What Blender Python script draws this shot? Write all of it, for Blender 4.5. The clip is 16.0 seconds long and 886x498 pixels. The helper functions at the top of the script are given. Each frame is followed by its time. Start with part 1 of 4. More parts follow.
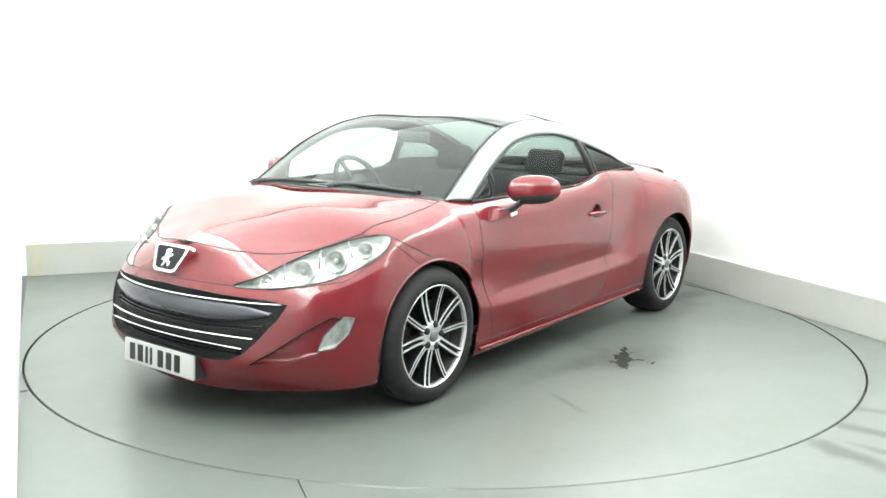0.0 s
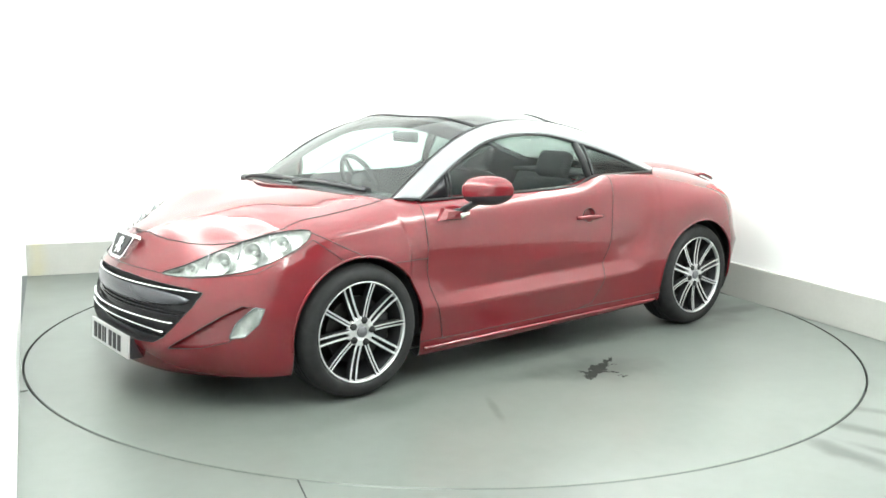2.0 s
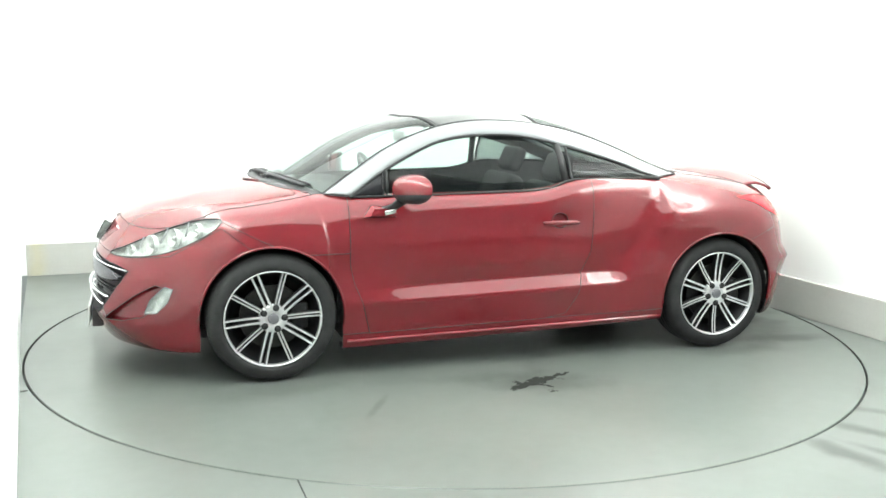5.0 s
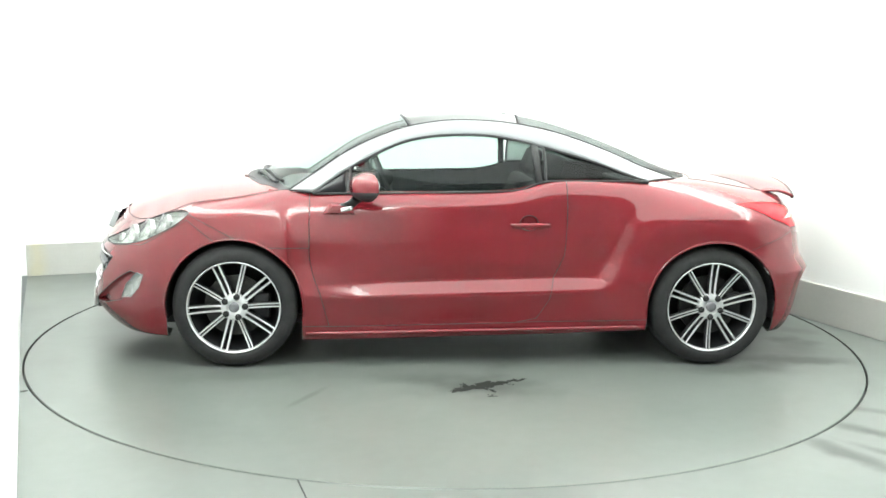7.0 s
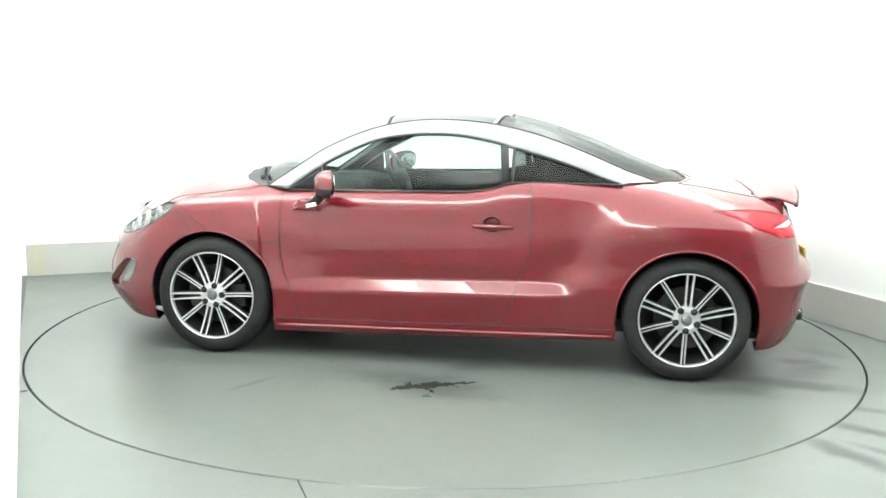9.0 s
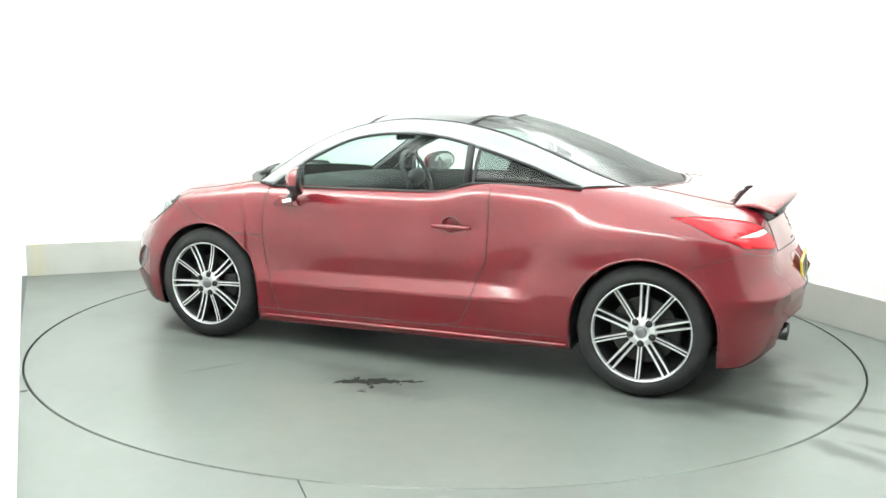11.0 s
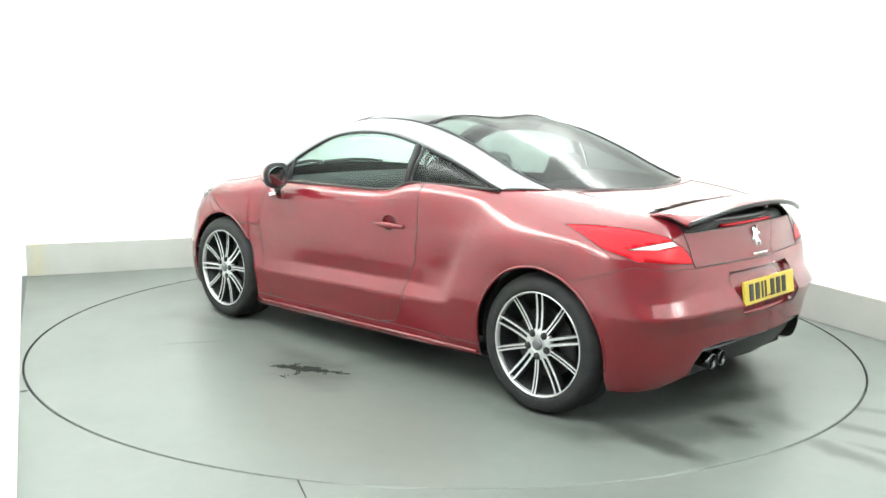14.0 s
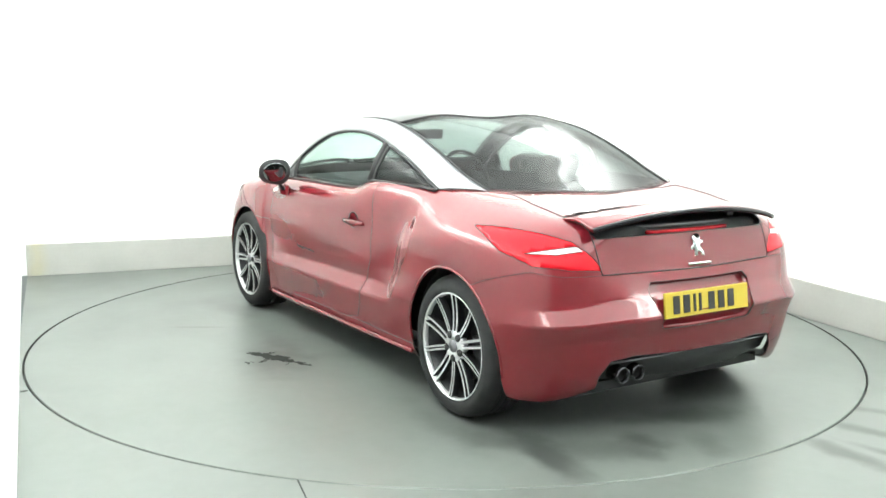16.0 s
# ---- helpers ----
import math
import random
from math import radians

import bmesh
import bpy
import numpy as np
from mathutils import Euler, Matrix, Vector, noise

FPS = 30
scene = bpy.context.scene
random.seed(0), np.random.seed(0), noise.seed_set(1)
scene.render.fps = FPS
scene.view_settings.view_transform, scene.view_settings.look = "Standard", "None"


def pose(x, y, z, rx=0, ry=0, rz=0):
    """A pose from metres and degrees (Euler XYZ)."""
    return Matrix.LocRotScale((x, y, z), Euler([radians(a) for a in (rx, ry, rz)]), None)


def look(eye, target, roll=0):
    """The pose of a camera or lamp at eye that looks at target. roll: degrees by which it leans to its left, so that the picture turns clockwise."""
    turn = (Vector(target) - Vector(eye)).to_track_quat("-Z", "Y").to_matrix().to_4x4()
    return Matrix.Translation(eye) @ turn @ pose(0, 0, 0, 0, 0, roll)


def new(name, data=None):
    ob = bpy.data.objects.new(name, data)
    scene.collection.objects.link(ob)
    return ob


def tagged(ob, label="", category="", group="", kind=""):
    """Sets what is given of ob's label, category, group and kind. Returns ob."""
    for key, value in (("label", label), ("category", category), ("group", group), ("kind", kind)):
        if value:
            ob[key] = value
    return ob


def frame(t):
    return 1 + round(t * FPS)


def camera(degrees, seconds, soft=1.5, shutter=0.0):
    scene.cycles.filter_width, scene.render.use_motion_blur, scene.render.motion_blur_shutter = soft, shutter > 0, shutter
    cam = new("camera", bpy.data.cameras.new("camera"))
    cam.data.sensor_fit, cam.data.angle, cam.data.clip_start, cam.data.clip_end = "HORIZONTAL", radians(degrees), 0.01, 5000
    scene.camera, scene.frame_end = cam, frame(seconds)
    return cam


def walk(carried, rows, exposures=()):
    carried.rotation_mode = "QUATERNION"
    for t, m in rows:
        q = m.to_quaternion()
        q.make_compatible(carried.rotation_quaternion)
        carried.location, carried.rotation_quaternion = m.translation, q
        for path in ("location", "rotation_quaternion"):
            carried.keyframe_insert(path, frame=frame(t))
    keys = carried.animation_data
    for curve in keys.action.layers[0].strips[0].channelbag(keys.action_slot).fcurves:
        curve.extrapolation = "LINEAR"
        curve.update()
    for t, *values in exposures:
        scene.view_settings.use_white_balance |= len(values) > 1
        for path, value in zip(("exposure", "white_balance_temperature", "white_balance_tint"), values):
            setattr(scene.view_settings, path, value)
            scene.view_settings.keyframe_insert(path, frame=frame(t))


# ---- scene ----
from mathutils.bvhtree import BVHTree
from mathutils.interpolate import poly_3d_calc

# one fixed camera before a turntable in a white photo booth
cam = camera(51.13, 16.0, soft=1.6)
EYE = Vector((0.0, -5.772, 1.464))
FORE = Vector((-0.00355, 0.98670, -0.16250))
walk(cam, [(0.0, look(EYE, EYE + FORE, 0.864)), (16.0, look(EYE, EYE + FORE, 0.864))],
     exposures=[(0.0, 0.0), (16.0, 0.0)])

# ---- light ----
ROOM = Matrix.Rotation(radians(23.0), 4, "Z")   # the booth stands turned against the view
LEFT, RIGHT, BACK, FRONT, HIGH = -2.50, 2.475, 2.67, -7.6, 3.3

world = bpy.data.worlds.new("world")
scene.world = world
world.use_nodes = True
world.node_tree.nodes["Background"].inputs[0].default_value = (0.9, 1.0, 0.97, 1)
world.node_tree.nodes["Background"].inputs[1].default_value = 0.3


def area_lamp(name, m, sx, sy, watts, colour):
    d = bpy.data.lights.new(name, "AREA")
    d.shape, d.size, d.size_y, d.energy, d.color = "RECTANGLE", sx, sy, watts, colour
    ob = new(name, d)
    ob.matrix_world = m
    return ob


DAY = (0.94, 1.0, 0.965)
# a wide light panel over the car, and long unseen strips added to brighten the side walls
area_lamp("ceiling_light_panel", ROOM @ pose(0.0, -1.6, HIGH - 0.08), 4.2, 8.0, 305, DAY)
for side in (-1, 1):
    area_lamp("wall_fill_light", ROOM @ pose(side * 2.16, -1.3, HIGH - 0.1, 0, -side * 82, 0), 0.22, 7.4, 290, DAY)


# ---- materials ----
def material(name, colour, rough=0.5, metal=0.0, coat=0.0, spec=0.5, emit=None, power=0.0, trans=0.0, ior=1.45,
             vary=0.0, scale=6.0, bump=0.0, bump_scale=200.0, alpha=1.0):
    m = bpy.data.materials.new(name)
    m.use_nodes = True
    nt = m.node_tree
    b = nt.nodes["Principled BSDF"]
    b.inputs["Base Color"].default_value = (*colour, 1)
    b.inputs["Roughness"].default_value = rough
    b.inputs["Metallic"].default_value = metal
    b.inputs["Coat Weight"].default_value = coat
    b.inputs["Coat Roughness"].default_value = 0.05
    b.inputs["Coat IOR"].default_value = 1.47
    b.inputs["Specular IOR Level"].default_value = spec
    b.inputs["Transmission Weight"].default_value = trans
    b.inputs["IOR"].default_value = ior
    b.inputs["Alpha"].default_value = alpha
    if emit:
        b.inputs["Emission Color"].default_value = (*emit, 1)
        b.inputs["Emission Strength"].default_value = power
    co = nt.nodes.new("ShaderNodeTexCoord")
    if vary:
        n1 = nt.nodes.new("ShaderNodeTexNoise")
        n1.inputs["Scale"].default_value, n1.inputs["Detail"].default_value = scale, 6
        n2 = nt.nodes.new("ShaderNodeTexNoise")
        n2.inputs["Scale"].default_value, n2.inputs["Detail"].default_value = scale * 14, 3
        add = nt.nodes.new("ShaderNodeMath")
        add.operation = "ADD"
        mul = nt.nodes.new("ShaderNodeMath")
        mul.operation, mul.inputs[1].default_value = "MULTIPLY", 0.35
        ramp = nt.nodes.new("ShaderNodeMapRange")
        ramp.inputs[1].default_value, ramp.inputs[2].default_value = 0.35, 1.0
        ramp.inputs[3].default_value, ramp.inputs[4].default_value = 1 - vary, 1 + vary
        mix = nt.nodes.new("ShaderNodeMix")
        mix.data_type, mix.blend_type = "RGBA", "MULTIPLY"
        mix.inputs[0].default_value = 1.0
        mix.inputs[6].default_value = (*colour, 1)
        for n in (n1, n2):
            nt.links.new(co.outputs["Object"], n.inputs["Vector"])
        nt.links.new(n1.outputs["Fac"], add.inputs[0])
        nt.links.new(n2.outputs["Fac"], mul.inputs[0])
        nt.links.new(mul.outputs[0], add.inputs[1])
        nt.links.new(add.outputs[0], ramp.inputs[0])
        nt.links.new(ramp.outputs[0], mix.inputs[7])
        nt.links.new(mix.outputs[2], b.inputs["Base Color"])
    if bump:
        n3 = nt.nodes.new("ShaderNodeTexNoise")
        n3.inputs["Scale"].default_value, n3.inputs["Detail"].default_value = bump_scale, 3
        bp = nt.nodes.new("ShaderNodeBump")
        bp.inputs["Strength"].default_value, bp.inputs["Distance"].default_value = bump, 0.002
        nt.links.new(co.outputs["Object"], n3.inputs["Vector"])
        nt.links.new(n3.outputs["Fac"], bp.inputs["Height"])
        nt.links.new(bp.outputs[0], b.inputs["Normal"])
    return m


PAINT = material("red_metallic_paint", (0.152, 0.0098, 0.0148), 0.40, 0.20, 1.0, 0.0, vary=0.06, scale=3.0)
PAINT.node_tree.nodes["Principled BSDF"].inputs["Coat Roughness"].default_value = 0.025
PAINT.node_tree.nodes["Principled BSDF"].inputs["Coat IOR"].default_value = 1.62
SILVER = material("satin_silver_paint", (0.225, 0.23, 0.238), 0.36, 0.40, 0.25, vary=0.03, scale=4.0)


def clear(name, tint, ior=1.5, rough=0.02, graze=0.42):
    """Thin clear sheet: see-through with a Fresnel gloss."""
    m = bpy.data.materials.new(name)
    m.use_nodes = True
    nt = m.node_tree
    nt.nodes.remove(nt.nodes["Principled BSDF"])
    tr = nt.nodes.new("ShaderNodeBsdfTransparent")
    tr.inputs[0].default_value = (*tint, 1)
    gl = nt.nodes.new("ShaderNodeBsdfGlossy")
    gl.inputs["Roughness"].default_value = rough
    lw = nt.nodes.new("ShaderNodeLayerWeight")
    lw.inputs[0].default_value = 0.5
    pw = nt.nodes.new("ShaderNodeMath")
    pw.operation, pw.inputs[1].default_value = "POWER", 5.0
    fr = nt.nodes.new("ShaderNodeMath")
    r0 = ((ior - 1) / (ior + 1)) ** 2
    fr.operation, fr.inputs[1].default_value, fr.inputs[2].default_value = "MULTIPLY_ADD", graze, r0
    nt.links.new(lw.outputs["Facing"], pw.inputs[0])
    nt.links.new(pw.outputs[0], fr.inputs[0])
    mix = nt.nodes.new("ShaderNodeMixShader")
    nt.links.new(fr.outputs[0], mix.inputs[0])
    nt.links.new(tr.outputs[0], mix.inputs[1])
    nt.links.new(gl.outputs[0], mix.inputs[2])
    nt.links.new(mix.outputs[0], nt.nodes["Material Output"].inputs[0])
    return m


INNER = bpy.data.materials.new("inner_glass_face")      # tint and gloss lie in the outer face
INNER.use_nodes = True
INNER.node_tree.nodes.remove(INNER.node_tree.nodes["Principled BSDF"])
INNER.node_tree.links.new(INNER.node_tree.nodes.new("ShaderNodeBsdfTransparent").outputs[0], INNER.node_tree.nodes["Material Output"].inputs[0])
GLASS = clear("tinted_glass", (0.68, 0.81, 0.76), 1.75, 0.02, 0.7)
SIDEGLASS = clear("side_glass", (0.70, 0.80, 0.76), 1.36, 0.02)
DARKGLASS = clear("dark_tinted_glass", (0.31, 0.35, 0.34), 1.42, 0.02)
PRIVACY = clear("privacy_glass", (0.23, 0.27, 0.26), 1.36, 0.02)
GLOSSBLACK = material("gloss_black", (0.012, 0.012, 0.014), 0.10, 0, 0.0, 0.25)
RUBBER = material("tyre_rubber", (0.021, 0.021, 0.0215), 0.7, 0, 0, 0.25, vary=0.25, scale=20, bump=0.3, bump_scale=160)
SEAL = material("black_seal", (0.018, 0.018, 0.019), 0.6)
PLASTIC = material("black_plastic", (0.030, 0.030, 0.032), 0.5, vary=0.15, scale=14, bump=0.2)
ALLOY = material("machined_alloy", (0.62, 0.62, 0.63), 0.30, 0.7, 0.4, vary=0.06, scale=18)
ALLOYDARK = material("grey_alloy", (0.028, 0.028, 0.030), 0.42, 0.6, vary=0.12, scale=12)
STEEL = material("brake_steel", (0.05, 0.049, 0.047), 0.4, 0.9, vary=0.2, scale=30)
CHROME = material("chrome", (0.86, 0.87, 0.88), 0.07, 1.0)
GREYBAR = material("dark_satin_bar", (0.10, 0.10, 0.112), 0.24, 0.6, vary=0.05)
SATIN = material("satin_grey_trim", (0.20, 0.20, 0.215), 0.35, 0.6, vary=0.05)
FABRIC = material("charcoal_upholstery", (0.018, 0.018, 0.020), 0.85, vary=0.12, scale=3)
WHITEWALL = material("white_booth_wall", (0.87, 0.88, 0.87), 0.7, vary=0.02, scale=0.8, bump=0.06, bump_scale=30)
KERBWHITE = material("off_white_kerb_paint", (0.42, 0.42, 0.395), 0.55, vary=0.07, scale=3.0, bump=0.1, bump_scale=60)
DIMWALL = material("dim_unseen_wall", (0.30, 0.31, 0.31), 0.7, vary=0.06, scale=1.5)
CEILING = material("white_ceiling_paint", (0.74, 0.75, 0.75), 0.8, vary=0.02, scale=2.0)


def floor_material(name, colour, rough):
    """Grey-green floor paint with soft cloudy wear and darker wheel marks."""
    m = material(name, colour, rough, vary=0.14, scale=0.9)
    nt = m.node_tree
    b = nt.nodes["Principled BSDF"]
    co = nt.nodes["Texture Coordinate"]
    n = nt.nodes.new("ShaderNodeTexNoise")
    n.inputs["Scale"].default_value, n.inputs["Detail"].default_value = 1.6, 2
    r = nt.nodes.new("ShaderNodeMapRange")
    r.inputs[1].default_value, r.inputs[2].default_value = 0.0, 1.0
    r.inputs[3].default_value, r.inputs[4].default_value = rough - 0.05, rough + 0.12
    nt.links.new(co.outputs["Object"], n.inputs["Vector"])
    nt.links.new(n.outputs["Fac"], r.inputs[0])
    nt.links.new(r.outputs[0], b.inputs["Roughness"])
    return m


def smears_and_shade(m, spots, tint=(0.03, 0.032, 0.030)):
    """Soft spots mixed into the paint, for dirt and for painted-in shade: x, y, length, width, turn in degrees,
    strength.
    """
    nt = m.node_tree
    b = nt.nodes["Principled BSDF"]
    co = nt.nodes["Texture Coordinate"]
    link = b.inputs["Base Color"].links[0].from_socket
    grain = nt.nodes.new("ShaderNodeTexNoise")
    grain.inputs["Scale"].default_value, grain.inputs["Detail"].default_value = 7.0, 7
    nt.links.new(co.outputs["Object"], grain.inputs["Vector"])
    for x, y, sx, sy, turn, power in spots:
        mp = nt.nodes.new("ShaderNodeMapping")
        mp.vector_type = "TEXTURE"
        mp.inputs["Location"].default_value = (x, y, 0)
        mp.inputs["Rotation"].default_value = (0, 0, radians(turn))
        mp.inputs["Scale"].default_value = (sx, sy, 1)
        nt.links.new(co.outputs["Object"], mp.inputs["Vector"])
        ln = nt.nodes.new("ShaderNodeVectorMath")
        ln.operation = "LENGTH"
        nt.links.new(mp.outputs[0], ln.inputs[0])
        ma = nt.nodes.new("ShaderNodeMath")
        ma.operation, ma.inputs[1].default_value = "MULTIPLY_ADD", 1.1
        nt.links.new(grain.outputs["Fac"], ma.inputs[0])
        nt.links.new(ln.outputs["Value"], ma.inputs[2])
        mr = nt.nodes.new("ShaderNodeMapRange")
        mr.interpolation_type = "SMOOTHSTEP"
        mr.inputs[1].default_value, mr.inputs[2].default_value = 0.7, 1.65
        mr.inputs[3].default_value, mr.inputs[4].default_value = power, 0.0
        nt.links.new(ma.outputs[0], mr.inputs[0])
        mx = nt.nodes.new("ShaderNodeMix")
        mx.data_type = "RGBA"
        mx.inputs[7].default_value = (*tint, 1)
        nt.links.new(mr.outputs[0], mx.inputs[0])
        nt.links.new(link, mx.inputs[6])
        link = mx.outputs[2]
    nt.links.new(link, b.inputs["Base Color"])
    return m


FLOOR = floor_material("grey_green_floor_paint", (0.124, 0.137, 0.126), 0.28)
DISC = floor_material("grey_green_turntable_paint", (0.124, 0.137, 0.126), 0.28)
# grime, with the car's shade and reflection behind and under it painted in
smears_and_shade(DISC, [(-2.0, .76, .46, .12, 170, .85), (-2.09, .30, .17, .10, 20, .85), (-1.95, -.1, .40, .13, 70, .7), (-2.1, .52, .28, .14, 60, .5),
              (-.12, 1.2, .46, .24, 160, .5), (.77, 1.35, .22, .03, 61, .5), (-1.5, .95, .55, .12, 175, .4), (-1.75, -.55, .30, .18, 100, .4),
              (.2, 1.05, .6, .10, 176, .25), (1.2, 1.0, .40, .15, 10, .35), (1.7, .2, .5, .2, 80, .25),
              (-1.78, 0.87, 0.25, 0.12, -161, 0.50), (-2.21, 0.40, 0.11, 0.09, -176, 0.55), (-2.26, 0.08, 0.19, 0.10, 157, 0.50), (-0.32, 0.40, 0.42, 0.18, 178, 0.35), (-0.28, 0.73, 0.38, 0.16, -105, 0.35)])
# dark streaks near the front; the last two are narrow strips beside the right wall
smears_and_shade(FLOOR, [(.773, -2.555, .42, .085, -80, .85), (1.066, -2.343, .36, .07, -62, .8), (.95, -2.62, .26, .05, -70, .75), (1.35, -2.2, .30, .06, -50, .6), (2.2, .3, .10, .8, 0, .45), (2.25, 1.6, .12, .6, 8, .5)])
smears_and_shade(KERBWHITE, [(-2.42, 2.64, .09, .5, 0, .26)], (0.50, 0.42, 0.10))     # a yellowed corner
STAIN = material("dried_oil_stain", (0.022, 0.023, 0.021), 0.6, 0, 0, 0.15, vary=0.3, scale=20)
GAPBLACK = material("dark_gap", (0.03, 0.032, 0.03), 0.8)
LAMPGLASS = clear("clear_lamp_glass", (0.95, 0.96, 0.95), 1.4)
REFLECTOR = material("lamp_reflector", (0.50, 0.52, 0.51), 0.22, 0.45, vary=0.60, scale=26, bump=1.0, bump_scale=55)
REDLAMP = material("red_lamp_lens", (0.50, 0.006, 0.014), 0.2, 0, 0.0, 0.25, vary=0.10, scale=25)
WHITELAMP = material("clear_white_lens", (0.80, 0.76, 0.74), 0.15, 0, 0.8)
PLATEWHITE = material("white_plate", (0.52, 0.52, 0.51), 0.35, vary=0.03)
PLATEYELLOW = material("yellow_plate", (0.50, 0.37, 0.035), 0.35, vary=0.03)
INK = material("black_ink", (0.015, 0.015, 0.016), 0.5)


# ---- building helpers ----
def part(name, bm, mat, parent, label="", smooth=True):
    me = bpy.data.meshes.new(name)
    bm.to_mesh(me)
    bm.free()
    me.materials.append(mat)
    for p in me.polygons:
        p.use_smooth = smooth
    ob = new(name, me)
    ob.parent = parent
    if label:
        ob["label"] = label
    return ob


def sharp(ob, degrees=35):
    """Smooth shading with creases kept sharp."""
    me = ob.data
    bm = bmesh.new()
    bm.from_mesh(me)
    for e in bm.edges:
        if len(e.link_faces) == 2 and e.calc_face_angle(0) > radians(degrees):
            e.smooth = False
    bm.to_mesh(me)
    bm.free()
    return ob


def thick(ob, t=0.006):
    m = ob.modifiers.new("thickness", "SOLIDIFY")
    m.thickness, m.offset = t, -1
    # the inside of a panel is dark, that of a pane is clear
    ob.data.materials.append(INNER if "glass" in ob.data.materials[0].name else SEAL)
    m.material_offset = 1
    return ob


def box(bm, x0, x1, y0, y1, z0, z1, m=None, bevel=0.0):
    r = bmesh.ops.create_cube(bm, size=1.0)
    vs = r["verts"]
    for v in vs:
        v.co = Vector(((x0 + x1) / 2 + v.co.x * (x1 - x0), (y0 + y1) / 2 + v.co.y * (y1 - y0), (z0 + z1) / 2 + v.co.z * (z1 - z0)))
    if bevel:
        es = list({e for v in vs for e in v.link_edges})
        rr = bmesh.ops.bevel(bm, geom=es, offset=bevel, segments=2, affect="EDGES", profile=0.6)
        vs = list({v for f in rr["faces"] for v in f.verts} | {v for v in vs if v.is_valid})
    if m is not None:
        for v in vs:
            v.co = m @ v.co
    return vs


def catmull(pts, k, ghost0=None, ghost1=None):
    """Dense points along a smooth curve through pts, k steps a span."""
    P = [np.array(p, float) for p in pts]
    a = np.array(ghost0, float) if ghost0 is not None else 2 * P[0] - P[1]
    b = np.array(ghost1, float) if ghost1 is not None else 2 * P[-1] - P[-2]
    Q = [a] + P + [b]
    out = []
    for i in range(1, len(Q) - 2):
        p0, p1, p2, p3 = Q[i - 1:i + 3]
        for j in range(k):
            t = j / k
            out.append(0.5 * (2 * p1 + (p2 - p0) * t + (2 * p0 - 5 * p1 + 4 * p2 - p3) * t * t + (3 * p1 - p0 - 3 * p2 + p3) * t ** 3))
    out.append(P[-1])
    return np.array(out)


def flip(p):
    return (p[0], -p[1], p[2])


def grid_mesh(G, skip=lambda i, j: False):
    """A bmesh from a grid of points G[i][j]."""
    bm = bmesh.new()
    V = [[bm.verts.new(p) for p in row] for row in G]
    for i in range(len(G) - 1):
        for j in range(len(G[0]) - 1):
            if not skip(i, j):
                bm.faces.new((V[i][j], V[i + 1][j], V[i + 1][j + 1], V[i][j + 1]))
    loose = [v for v in bm.verts if not v.link_faces]
    bmesh.ops.delete(bm, geom=loose, context="VERTS")
    bmesh.ops.remove_doubles(bm, verts=bm.verts[:], dist=1e-5)
    bmesh.ops.dissolve_degenerate(bm, edges=bm.edges[:], dist=1e-6)
    return bm


def inside(poly, a, b):
    hit = False
    n = len(poly)
    for i in range(n):
        (x0, y0), (x1, y1) = poly[i], poly[(i + 1) % n]
        if (y0 > b) != (y1 > b) and a < (x1 - x0) * (b - y0) / (y1 - y0) + x0:
            hit = not hit
    return hit


def carve(bm, poly, U, V, keep):
    """Cut the outline poly, seen along U x V, through the surface; takes the faces within out of bm and returns them as a new bmesh."""
    U, V = Vector(U), Vector(V)
    n = len(poly)
    for i in range(n):
        (a0, b0), (a1, b1) = poly[i], poly[(i + 1) % n]
        la, ha, lb, hb = min(a0, a1) - 1e-4, max(a0, a1) + 1e-4, min(b0, b1) - 1e-4, max(b0, b1) + 1e-4
        fs = []
        for f in bm.faces:
            A = [v.co.dot(U) for v in f.verts]
            if min(A) > ha or max(A) < la:
                continue
            B = [v.co.dot(V) for v in f.verts]
            if min(B) > hb or max(B) < lb or not keep(f.calc_center_median()):
                continue
            fs.append(f)
        if not fs:
            continue
        no = U * (b1 - b0) - V * (a1 - a0)
        es = list({e for f in fs for e in f.edges})
        vs = list({v for f in fs for v in f.verts})
        bmesh.ops.bisect_plane(bm, geom=vs + es + fs, dist=1e-5, plane_co=U * a0 + V * b0, plane_no=no)
    pick = []
    for f in bm.faces:
        c = f.calc_center_median()
        if keep(c) and inside(poly, c.dot(U), c.dot(V)):
            pick.append(f)
    return take(bm, pick)


def take(bm, pick):
    out = bmesh.new()
    made = {}
    for f in pick:
        vs = []
        for v in f.verts:
            if v not in made:
                made[v] = out.verts.new(v.co)
            vs.append(made[v])
        try:
            out.faces.new(vs)
        except ValueError:
            pass
    bmesh.ops.delete(bm, geom=pick, context="FACES")
    return out


def mirrored(bm):
    """A mirrored copy across the car's middle plane."""
    out = bm.copy()
    for v in out.verts:
        v.co.y = -v.co.y
    bmesh.ops.reverse_faces(out, faces=out.faces[:])
    return out


def both(bm):
    """The half and its mirror image as one mesh."""
    me = bpy.data.meshes.new("half")
    other = mirrored(bm)
    other.to_mesh(me)
    other.free()
    bm.from_mesh(me)
    bpy.data.meshes.remove(me)
    bmesh.ops.remove_doubles(bm, verts=bm.verts[:], dist=2e-4)
    return bm


